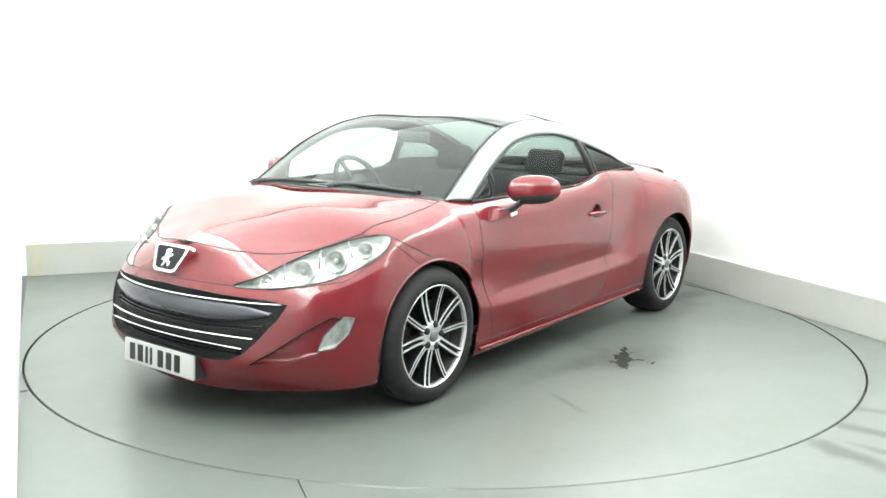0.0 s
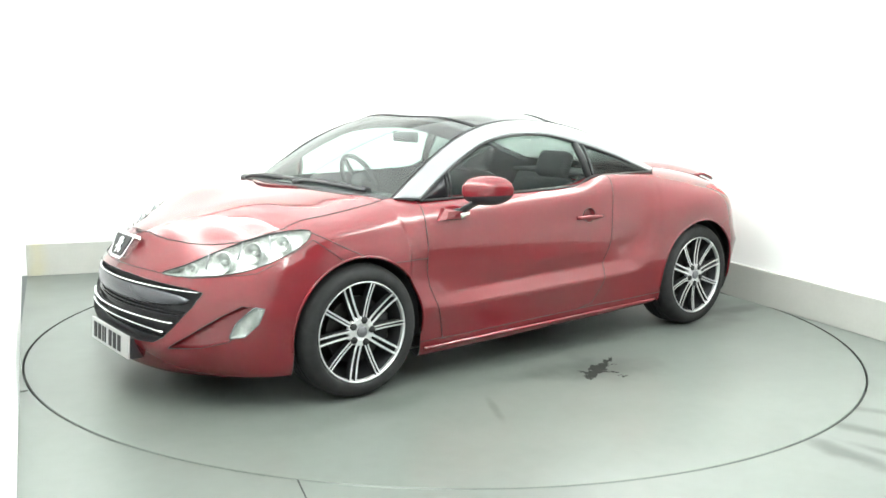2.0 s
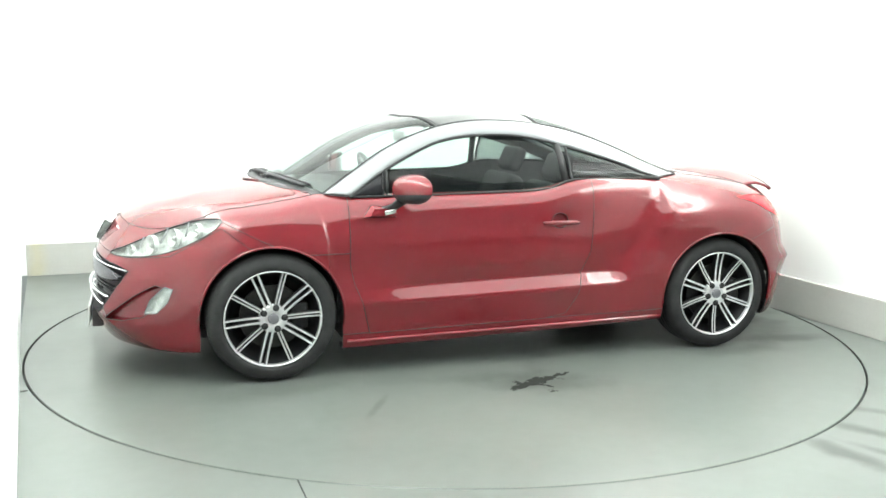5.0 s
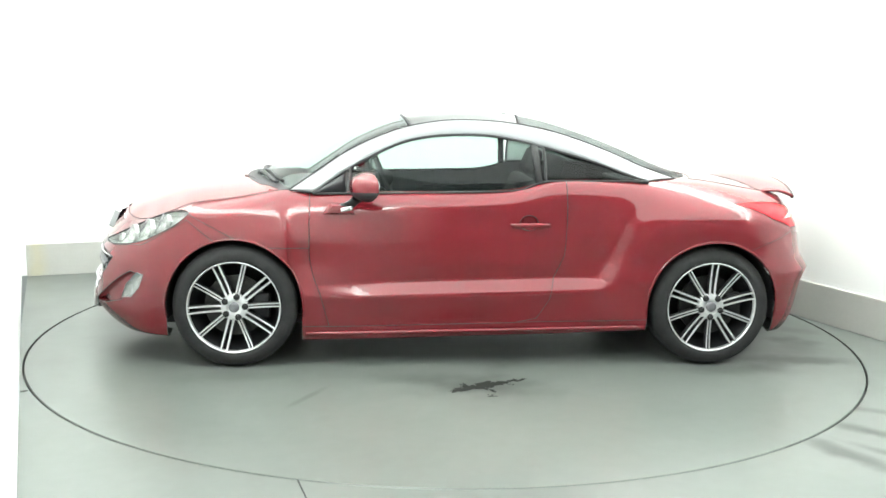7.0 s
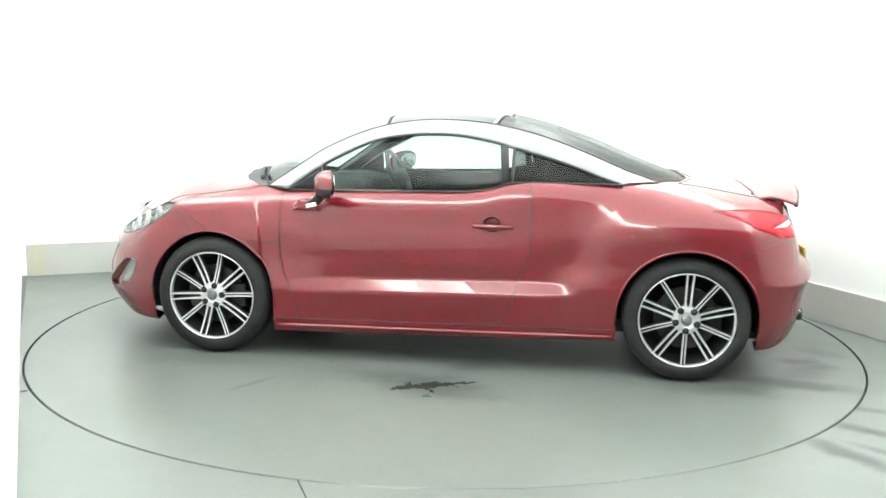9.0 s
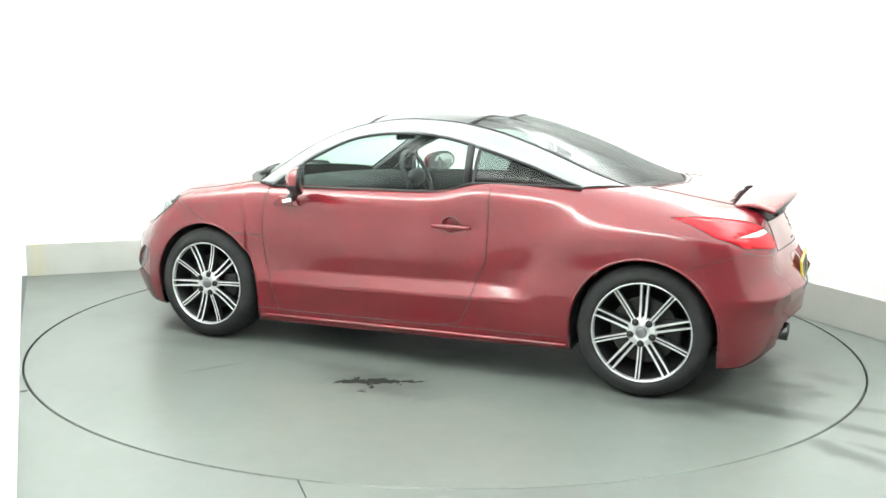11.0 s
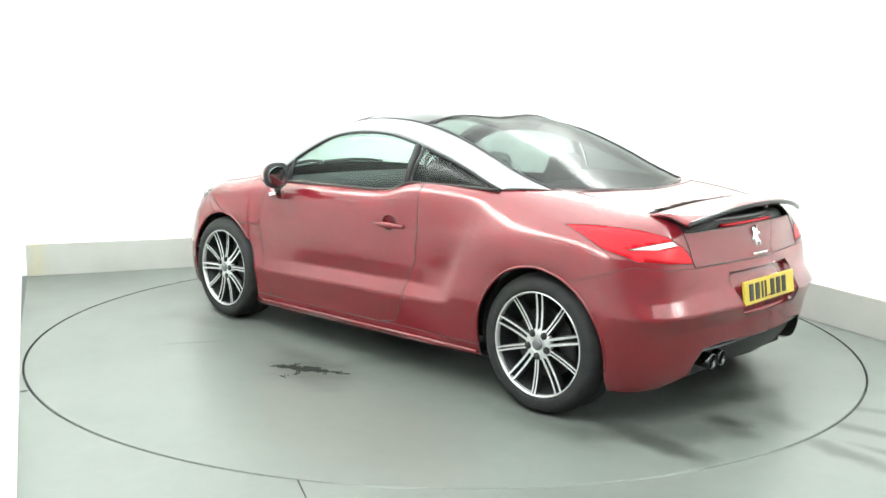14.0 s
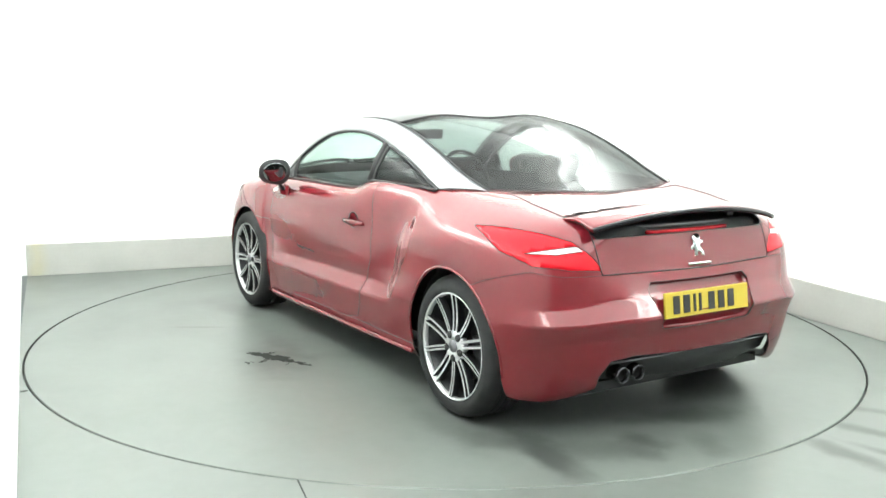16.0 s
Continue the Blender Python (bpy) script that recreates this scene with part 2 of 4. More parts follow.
def tube_bm(bm, pts, r, n=6, closed=False):
    """A round bar along points."""
    P = [Vector(p) for p in pts]
    rings = []
    N = len(P)
    for i, p in enumerate(P):
        if closed:
            d = P[(i + 1) % N] - P[i - 1]
        else:
            d = P[min(i + 1, N - 1)] - P[max(i - 1, 0)]
        q = d.to_track_quat("Z", "Y")
        rings.append([bm.verts.new(p + q @ Vector((r * math.cos(2 * math.pi * k / n), r * math.sin(2 * math.pi * k / n), 0))) for k in range(n)])
    for i in range(N if closed else N - 1):
        A, B = rings[i], rings[(i + 1) % N]
        for k in range(n):
            bm.faces.new((A[k], A[(k + 1) % n], B[(k + 1) % n], B[k]))
    if not closed:
        bm.faces.new(rings[0][::-1])
        bm.faces.new(rings[-1])
    return bm


def seams(src, r=0.0028):
    """Thin dark joints along the border of a panel, but for its middle line: one bmesh for each unbroken line."""
    near = {}
    for e in src.edges:
        if len(e.link_faces) == 1:
            a, b = e.verts
            if abs(a.co.y) < 1e-4 and abs(b.co.y) < 1e-4:
                continue
            near.setdefault(a, []).append(b)
            near.setdefault(b, []).append(a)
    out, done = [], set()
    starts = [v for v in near if len(near[v]) == 1] + list(near)
    for v in starts:
        if v in done:
            continue
        line = [v]
        done.add(v)
        while True:
            step = [w for w in near[line[-1]] if w not in done]
            if not step:
                break
            line.append(step[0])
            done.add(step[0])
        closed = len(line) > 2 and line[0] in near[line[-1]]
        pts = [line[0].co.copy()]
        for w in line[1:]:
            if (w.co - pts[-1]).length > 0.004:
                pts.append(w.co.copy())
        if len(pts) < 3 or sum((q - p).length for p, q in zip(pts, pts[1:])) < 0.06:
            continue
        out.append(tube_bm(bmesh.new(), pts, r, 5, closed))
    return out


def spin(profile, n, axis_y=0.0):
    """A turned body: profile of (radius, y) about the y axis."""
    bm = bmesh.new()
    R = [[bm.verts.new((r * math.cos(2 * math.pi * k / n), y + axis_y, r * math.sin(2 * math.pi * k / n))) for r, y in profile] for k in range(n)]
    for k in range(n):
        A, B = R[k], R[(k + 1) % n]
        for j in range(len(profile) - 1):
            bm.faces.new((A[j], A[j + 1], B[j + 1], B[j]))
    bmesh.ops.remove_doubles(bm, verts=bm.verts[:], dist=1e-6)
    bmesh.ops.recalc_face_normals(bm, faces=bm.faces[:])
    return bm


def smooth_normal(p):
    """The normal of the uncut car shell nearest to p."""
    q = Vector((p.x, abs(p.y), p.z))
    loc, _, i, _ = TREE.find_nearest(q)
    w = poly_3d_calc([SHELL_V[k] for k in SHELL_F[i]], loc)
    n = Vector()
    for a, k in zip(w, SHELL_F[i]):
        n += SHELL_N[k] * a
    if p.y < 0:
        n.y = -n.y
    return n.normalized()


def panel(name, bm, mat, parent, label="", t=0.006):
    """A pressed panel cut from the shell: outer and inner face and a rim, shaded as the whole shell is."""
    bmesh.ops.remove_doubles(bm, verts=bm.verts[:], dist=0.0012)
    bmesh.ops.dissolve_degenerate(bm, edges=bm.edges[:], dist=0.0004)
    bmesh.ops.triangulate(bm, faces=[f for f in bm.faces if len(f.verts) > 4])
    bm.verts.index_update()
    n = len(bm.verts)
    N = [smooth_normal(v.co) for v in bm.verts]
    V = [v.co.copy() for v in bm.verts] + [v.co - k * t for v, k in zip(bm.verts, N)]
    F, inner = [], []
    for f in bm.faces:
        ids = [v.index for v in f.verts]
        if f.normal.dot(N[ids[0]]) < 0:
            ids.reverse()
        F.append(ids)
        inner.append([i + n for i in reversed(ids)])
    rim = []
    for e in bm.edges:
        if len(e.link_faces) == 1:
            a, b = e.verts[0].index, e.verts[1].index
            rim.append([a, b, b + n, a + n])
    bm.free()
    me = bpy.data.meshes.new(name)
    me.from_pydata(V, [], F + inner + rim)
    me.materials.append(mat)
    me.materials.append(SEAL)
    for k, p in enumerate(me.polygons):
        p.use_smooth = True
        p.material_index = 0 if k < len(F) else 1
    me.normals_split_custom_set_from_vertices([tuple(k) for k in N] + [tuple(-k) for k in N])
    ob = new(name, me)
    ob.parent = parent
    if label:
        ob["label"] = label
    return ob


# ---- the booth ----
def slab(name, x0, x1, y0, y1, z0, z1, mat, label, bevel=0.0):
    bm = bmesh.new()
    box(bm, x0, x1, y0, y1, z0, z1, None, bevel)
    ob = part(name, bm, mat, None, label, smooth=False)
    ob.matrix_world = ROOM
    return tagged(ob, label, name.split("_")[0], kind="structure")


R_DISC = 2.461
ROOM_LEFT = Matrix.Rotation(radians(24.25), 4, "Z") @ Matrix.Translation((.012, 0, 0))
slab("wall_back", LEFT - 0.15, RIGHT + 0.15, BACK, BACK + 0.15, 0, HIGH, WHITEWALL, "bright white painted booth back wall")
slab("wall_right", RIGHT, RIGHT + 0.15, FRONT, BACK, 0, HIGH, WHITEWALL, "bright white painted booth side wall")
side_wall = slab("wall_left", -2.66, -2.513, FRONT, BACK + 0.1, 0, HIGH, WHITEWALL, "bright white painted booth side wall")
side_wall.matrix_world = ROOM_LEFT
# unseen, added in place of a dark opening to dim the car's reflections
slab("wall_front", LEFT - 0.15, RIGHT + 0.15, FRONT - 0.15, FRONT, 0, HIGH, DIMWALL, "unseen grey wall added behind the camera to dim reflections")
slab("ceiling", LEFT - 0.15, RIGHT + 0.15, FRONT - 0.15, BACK + 0.15, HIGH, HIGH + 0.1, CEILING, "white painted booth ceiling")
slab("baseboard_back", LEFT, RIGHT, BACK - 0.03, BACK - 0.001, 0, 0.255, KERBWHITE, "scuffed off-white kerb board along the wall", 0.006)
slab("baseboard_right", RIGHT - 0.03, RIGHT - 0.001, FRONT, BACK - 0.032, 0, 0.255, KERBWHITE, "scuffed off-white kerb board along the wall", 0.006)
side_kerb = slab("baseboard_left", -2.512, -2.494, -4.3, BACK - 0.07, 0, 0.255, WHITEWALL, "white kerb board along the wall", 0.004)
side_kerb.matrix_world = ROOM_LEFT


def make_floor():
    """The fixed floor round the turntable, with the round hole in it."""
    bm = bmesh.new()
    n = 256
    top, out, low = [], [], []
    for k in range(n):
        a = 2 * math.pi * k / n
        c, s = math.cos(a), math.sin(a)
        far = min((RIGHT if c > 0 else LEFT) / c if abs(c) > 1e-9 else 1e9, (BACK if s > 0 else FRONT) / s if abs(s) > 1e-9 else 1e9)
        far = max(far, R_DISC + 0.013)
        top.append(bm.verts.new(((R_DISC + 0.011) * c, (R_DISC + 0.011) * s, 0)))
        low.append(bm.verts.new(((R_DISC + 0.011) * c, (R_DISC + 0.011) * s, -0.05)))
        out.append(bm.verts.new((far * c, far * s, 0)))
    for cx, cy in ((LEFT, FRONT), (RIGHT, FRONT), (LEFT, BACK), (RIGHT, BACK)):
        a = math.atan2(cy, cx) % (2 * math.pi)
        k = round(a / (2 * math.pi) * n) % n
        out[k].co = (cx, cy, 0)
    for k in range(n):
        j = (k + 1) % n
        bm.faces.new((top[k], out[k], out[j], top[j]))
        bm.faces.new((low[k], top[k], top[j], low[j]))
    bm.faces.new(low)
    bmesh.ops.recalc_face_normals(bm, faces=bm.faces[:])
    ob = part("floor", bm, FLOOR, None, smooth=False)
    ob.data.materials.append(GAPBLACK)
    for p in ob.data.polygons:
        if p.center.z < -0.001:
            p.material_index = 1
    ob.matrix_world = ROOM
    tagged(ob, "glossy grey-green painted concrete booth floor", "floor", kind="structure")


make_floor()


def blot(name, parent, mat, cx, cy, sx, sy, turn, seed, n=46, z=0.0022, rag=0.55):
    """A flat ragged stain that lies on the floor paint."""
    rng = random.Random(seed)
    ph = [rng.uniform(0, 6.28) for _ in range(6)]
    bm = bmesh.new()
    vs = []
    for k in range(n):
        a = 2 * math.pi * k / n
        r = 1 + rag * (0.35 * math.sin(2 * a + ph[0]) + 0.3 * math.sin(5 * a + ph[1]) + 0.25 * math.sin(9 * a + ph[2]) + 0.2 * math.sin(14 * a + ph[3])) + rng.uniform(-0.12, 0.12) * rag
        x, y = sx * r * math.cos(a), sy * r * math.sin(a)
        c, s = math.cos(turn), math.sin(turn)
        vs.append(bm.verts.new((cx + c * x - s * y, cy + s * x + c * y, z)))
    bm.faces.new(vs)
    ext = bmesh.ops.extrude_face_region(bm, geom=bm.faces[:])
    for v in [g for g in ext["geom"] if isinstance(g, bmesh.types.BMVert)]:
        v.co.z = z - 0.0012
    bmesh.ops.triangulate(bm, faces=bm.faces[:])
    bmesh.ops.recalc_face_normals(bm, faces=bm.faces[:])
    return part(name, bm, mat, parent, smooth=False)


def make_turntable():
    bm = bmesh.new()
    n = 256
    prof = [(0.0, 0.0), (R_DISC - 0.004, 0.0), (R_DISC, -0.004), (R_DISC, -0.045)]
    rings = []
    centre = bm.verts.new((0, 0, 0))
    for r, z in prof[1:]:
        rings.append([bm.verts.new((r * math.cos(2 * math.pi * k / n), r * math.sin(2 * math.pi * k / n), z)) for k in range(n)])
    for k in range(n):
        j = (k + 1) % n
        bm.faces.new((centre, rings[0][k], rings[0][j]))
        for a, b in zip(rings, rings[1:]):
            bm.faces.new((a[k], b[k], b[j], a[j]))
    bmesh.ops.recalc_face_normals(bm, faces=bm.faces[:])
    ob = part("turntable", bm, DISC, None, smooth=False)
    return tagged(ob, "round rotating grey-green painted car turntable set flush in floor", "turntable")


turntable = make_turntable()
OX, OY = -0.108, -0.029                       # where the car stands on the turntable

# ---- the car: x forward, y to its left, origin on the ground between the axles ----
car = new("car")
tagged(car, "glossy dark red two-door coupe with silver roof arches parked on turntable", "car")

# rails of the shell, from the middle of the nose round one side to the middle of the tail
RAIL_UNDER = [(2.12, 0, 0.17), (2.04, 0.28, 0.16), (1.9, 0.5, 0.17), (1.77, 0.66, 0.18), (1.64, 0.74, 0.18), (1.306, 0.76, 0.18), (1.06, 0.77, 0.17),
     (0.95, 0.78, 0.16), (0.4, 0.78, 0.17), (-0.15, 0.78, 0.18), (-0.42, 0.78, 0.19), (-0.68, 0.78, 0.195), (-0.8, 0.78, 0.197), (-1, 0.78, 0.2),
     (-1.306, 0.78, 0.21), (-1.6, 0.76, 0.2), (-1.74, 0.62, 0.2), (-1.85, 0.38, 0.28), (-1.88, 0, 0.31)]
RAIL_SILL = [(2.155, 0, 0.15), (2.09, 0.3, 0.14), (1.97, 0.55, 0.15), (1.84, 0.74, 0.165), (1.66, 0.835, 0.17), (1.306, 0.85, 0.165),
     (1.06, 0.853, 0.155), (0.95, 0.855, 0.15), (0.4, 0.86, 0.16), (-0.15, 0.86, 0.175), (-0.42, 0.86, 0.18), (-0.68, 0.86, 0.19), (-0.8, 0.86, 0.193),
     (-1, 0.86, 0.2), (-1.306, 0.87, 0.2), (-1.62, 0.85, 0.185), (-1.8, 0.7, 0.185), (-1.93, 0.42, 0.27), (-1.96, 0, 0.3)]
RAIL_CHIN = [(2.2, 0, 0.27), (2.175, 0.3, 0.27), (2.09, 0.56, 0.28), (1.9, 0.755, 0.3), (1.67, 0.865, 0.3), (1.306, 0.89, 0.3), (1.06, 0.89, 0.28),
     (0.95, 0.880, 0.27), (0.4, 0.878, 0.27), (-0.15, 0.878, 0.28), (-0.42, 0.879, 0.285), (-0.68, 0.891, 0.291), (-0.8, 0.892, 0.294), (-1, 0.893, 0.3),
     (-1.306, 0.905, 0.31), (-1.65, 0.885, 0.3), (-1.85, 0.715, 0.3), (-1.955, 0.42, 0.34), (-2.005, 0, 0.36)]
RAIL_LEDGE = [(2.222, 0, 0.4), (2.19, 0.3, 0.4), (2.092, 0.56, 0.41), (1.88, 0.77, 0.42), (1.66, 0.88, 0.42), (1.306, 0.905, 0.42), (1.06, 0.906, 0.405),
     (0.95, 0.897, 0.387), (0.4, 0.904, 0.402), (-0.15, 0.905, 0.416), (-0.42, 0.905, 0.423), (-0.67, 0.903, 0.435), (-0.79, 0.909, 0.446),
     (-1, 0.912, 0.45), (-1.306, 0.921, 0.45), (-1.66, 0.9, 0.45), (-1.87, 0.735, 0.45), (-1.972, 0.42, 0.47), (-2.02, 0, 0.48)]
RAIL_CREASE = [(2.222, 0, 0.48), (2.185, 0.3, 0.48), (2.08, 0.56, 0.49), (1.87, 0.77, 0.5), (1.655, 0.878, 0.5), (1.306, 0.905, 0.51),
     (1.05, 0.904, 0.475), (0.95, 0.888, 0.458), (0.4, 0.863, 0.473), (-0.15, 0.863, 0.49), (-0.42, 0.864, 0.498), (-0.64, 0.867, 0.495),
     (-0.775, 0.906, 0.5), (-1, 0.912, 0.52), (-1.306, 0.923, 0.53), (-1.66, 0.906, 0.53), (-1.893, 0.750, 0.53), (-2.001, 0.42, 0.545),
     (-2.04, 0, 0.555)]
RAIL_FLANK = [(2.203, 0, 0.56), (2.165, 0.3, 0.56), (2.05, 0.56, 0.56), (1.85, 0.765, 0.57), (1.65, 0.872, 0.58), (1.306, 0.9, 0.6),
     (1.045, 0.902, 0.58), (0.95, 0.872, 0.56), (0.4, 0.879, 0.56), (-0.15, 0.879, 0.57), (-0.42, 0.874, 0.575), (-0.67, 0.86, 0.582),
     (-0.81, 0.893, 0.597), (-1, 0.911, 0.61), (-1.306, 0.923, 0.62), (-1.66, 0.9, 0.605), (-1.860, 0.727, 0.6), (-1.946, 0.42, 0.63), (-1.983, 0, 0.64)]
RAIL_WAIST = [(2.14, 0, 0.67), (2.09, 0.3, 0.66), (1.975, 0.55, 0.66), (1.8, 0.745, 0.68), (1.62, 0.855, 0.72), (1.306, 0.88, 0.755),
     (1.06, 0.884, 0.755), (0.95, 0.874, 0.75), (0.4, 0.880, 0.75), (-0.15, 0.879, 0.76), (-0.42, 0.873, 0.77), (-0.74, 0.866, 0.798),
     (-0.88, 0.885, 0.815), (-1, 0.902, 0.83), (-1.306, 0.914, 0.85), (-1.6, 0.878, 0.835), (-1.83, 0.7, 0.78), (-1.895, 0.42, 0.75), (-1.93, 0, 0.76)]
RAIL_CREST = [(2.06, 0, 0.775), (2, 0.28, 0.75), (1.88, 0.48, 0.75), (1.74, 0.64, 0.79), (1.56, 0.775, 0.85), (1.306, 0.8, 0.885),
     (1.12, 0.785, 0.918), (1, 0.775, 0.932), (0.4, 0.81, 0.942), (-0.15, 0.825, 0.957), (-0.42, 0.82, 1.012), (-0.78, 0.786, 1.013),
     (-0.91, 0.764, 1.012), (-1, 0.748, 1.01), (-1.306, 0.7, 0.988), (-1.56, 0.68, 0.95), (-1.76, 0.59, 0.922), (-1.845, 0.36, 0.925),
     (-1.86, 0, 0.935)]
RAILS = [RAIL_UNDER, RAIL_SILL, RAIL_CHIN, RAIL_LEDGE, RAIL_CREASE, RAIL_FLANK, RAIL_WAIST, RAIL_CREST]
# the middle line of hood and boot
MIDDLE = [(2.06, 0, 0.775), (1.96, 0, 0.822), (1.86, 0, 0.86), (1.75, 0, 0.893), (1.6, 0, 0.932), (1.42, 0, 0.965), (1.36, 0, 0.974), (1.27, 0, 0.985),
     (0.4, 0, 0.95), (-0.15, 0, 0.95), (-0.42, 0, 0.98), (-0.75, 0, 0.99), (-1.05, 0, 1), (-1.33, 0, 1.01), (-1.5, 0, 0.998), (-1.66, 0, 0.982),
     (-1.76, 0, 0.966), (-1.83, 0, 0.95), (-1.86, 0, 0.935)]
HALFWAY = []
for a, b in zip(RAILS[-1], MIDDLE):
    lift = float(np.interp(a[0], [.5, 1.0, 1.3, 1.6, 1.9, 2.0, 2.06], [.012, .024, .034, .042, .032, .024, .02]))   # raised hood shoulders
    w = min(1.0, a[1] / 0.6)
    HALFWAY.append((a[0] * 0.45 + b[0] * 0.55, a[1] * 0.52, a[2] * 0.45 + b[2] * 0.55 + lift * w))
KU, KV = 10, 7
rails = [catmull(r, KU, flip(r[1]), flip(r[-2])) for r in RAILS + [HALFWAY, MIDDLE]]
GRID = []
for i in range(len(rails[0])):
    col = [r[i] for r in rails]
    g = col[-2] * np.array((1, -1, 1))
    dense = catmull(col, KV, None, g)
    # the ledge low on the doors and the step in the rear bumper are crisp
    w = float(np.interp(i / KU, [7.1, 7.6, 11.0, 12.0, 14.9, 15.4, 18.0], [0, 1, 1, 0, 0, 1, 1]))
    for j in range(2 * KV, 5 * KV):
        k, t = divmod(j, KV)
        straight = col[k] * (1 - t / KV) + col[k + 1] * (t / KV)
        dense[j] = dense[j] * (1 - w) + straight * w
    GRID.append(dense)
top0, c0, c1 = 7 * KV, 7 * KU, 13 * KU
shell = grid_mesh(GRID, lambda i, j: j >= top0 + 1 and c0 <= i < c1)
bmesh.ops.recalc_face_normals(shell, faces=shell.faces[:])
if sum(f.normal.y for f in shell.faces if f.calc_center_median().y > 0.8) < 0:
    bmesh.ops.reverse_faces(shell, faces=shell.faces[:])


shell.normal_update()
SHELL_V = [v.co.copy() for v in shell.verts]
SHELL_N = [Vector((v.normal.x, 0.0, v.normal.z)).normalized() if abs(v.co.y) < 1e-4 else v.normal.copy() for v in shell.verts]
shell.verts.index_update()
SHELL_F = [[v.index for v in f.verts] for f in shell.faces]
TREE = BVHTree.FromPolygons(SHELL_V, SHELL_F)


def arc(cx, cz, r, a0, a1, n):
    return [(cx + r * math.cos(radians(a0 + (a1 - a0) * k / n)), cz + r * math.sin(radians(a0 + (a1 - a0) * k / n))) for k in range(n + 1)]


SIDE = ((1, 0, 0), (0, 0, 1))
TOP = ((1, 0, 0), (0, 1, 0))
FACE = ((0, 1, 0), (0, 0, 1))
RA = 0.366
# wheel openings
for cx in (1.306, -1.306):
    hole = arc(cx, .334, RA, 0, 360, 48)[:-1]
    carve(shell, hole, *SIDE, lambda c: c.y > 0.45).free()
    low = [(cx - RA * .985, .27), (cx + RA * .985, .27), (cx + RA * .985, -.1), (cx - RA * .985, -.1)]
    carve(shell, low, *SIDE, lambda c: c.y > 0.45).free()

front_half = lambda c: c.x > 1.2
rear_half = lambda c: c.x < -1.2
# headlamp, seen along its own slant
D = Vector((0.72, 0.62, 0.32)).normalized()
HU = Vector((0, 0, 1)).cross(D).normalized()
HV = D.cross(HU)


def seen(pts, U, V):
    return [(Vector(p).dot(Vector(U)), Vector(p).dot(Vector(V))) for p in pts]


HEAD = [(2.085, .37, .625), (2.01, .47, .675), (1.89, .55, .745), (1.77, .64, .80), (1.66, .735, .838), (1.555, .815, .842), (1.60, .845, .79), (1.69, .81, .725),
        (1.80, .745, .672), (1.91, .65, .638), (2.02, .50, .617)]
HEADC = catmull(HEAD + HEAD[:1], 4, HEAD[-1], HEAD[1])[:-1]
headlamp_skin = carve(shell, seen(HEADC, HU, HV), HU, HV, lambda c: c.x > 1.4 and c.z > .5)
# grille mouth
GRILLE = [(0, .605), (.2, .600), (.4, .588), (.55, .578), (.625, .562), (.605, .50), (.55, .42), (.48, .345), (.41, .310), (.30, .300), (.15, .297), (0, .295), (-.2, .297), (-.2, .605)]
grille_skin = carve(shell, GRILLE, *FACE, lambda c: c.x > 1.7)
# fog lamp pocket and lamp
WEDGE = [(.50, .296), (.60, .365), (.70, .455), (.765, .51), (.80, .50), (.765, .40), (.735, .345), (.64, .312)]
FOGU = Vector((-0.55, 0.835, 0)).normalized()
FOG = [(1.905, .695, .345), (1.87, .715, .43), (1.805, .79, .525), (1.775, .835, .515), (1.80, .815, .43), (1.85, .76, .355)]
FOG_MID = (1.832, .765, .43)
FOG = [tuple(m + .80 * (p - m) for p, m in zip(q, FOG_MID)) for q in FOG]
fog_skin = carve(shell, seen(FOG, FOGU, (0, 0, 1)), FOGU, (0, 0, 1), lambda c: c.x > 1.6 and c.z < .6)
wedge_skin = carve(shell, WEDGE, *FACE, lambda c: c.x > 1.6)
# hood
HOOD = [(2.045, -.1), (2.045, .0), (2.035, .12), (2.00, .25), (1.95, .36), (1.885, .46), (1.79, .585), (1.63, .71), (1.45, .735), (1.2, .735), (1.075, .725), (1.085, .70),
        (1.20, .55), (1.265, .40), (1.31, .2), (1.325, 0), (1.325, -.1)]
hood_skin = carve(shell, HOOD, *TOP, lambda c: c.z > .66 and c.x > 1.0)
# black cowl below the windscreen
COWL = [(1.35, -.1), (1.35, 0), (1.33, .2), (1.29, .40), (1.21, .57), (1.085, .715), (1.0, .715), (1.0, -.1)]
cowl_skin = carve(shell, COWL, *TOP, lambda c: c.z > .8 and 1.0 < c.x < 1.36)
# boot lid, cut level along its lower edge
tail_faces = [f for f in shell.faces if f.calc_center_median().x < -1.6]
bmesh.ops.bisect_plane(shell, geom=list({g for f in tail_faces for g in (*f.verts, *f.edges)}) + tail_faces, dist=1e-5,
                       plane_co=(0, 0, .732), plane_no=(0, 0, 1))
LID = [(-1.36, -.1), (-1.36, .0), (-1.345, .2), (-1.30, .40), (-1.25, .545), (-1.45, .565), (-1.70, .555), (-1.86, .53), (-2.2, .47), (-2.2, -.1)]
lid_skin = carve(shell, LID, *TOP, lambda c: c.x < -1.1 and c.z > .732)
# bed of the raised spoiler
BED = [(-.1, .885), (.30, .884), (.515, .880), (.545, .91), (.55, 1.1), (-.1, 1.1)]
bed_skin = carve(lid_skin, BED, *FACE, lambda c: c.x < -1.655)
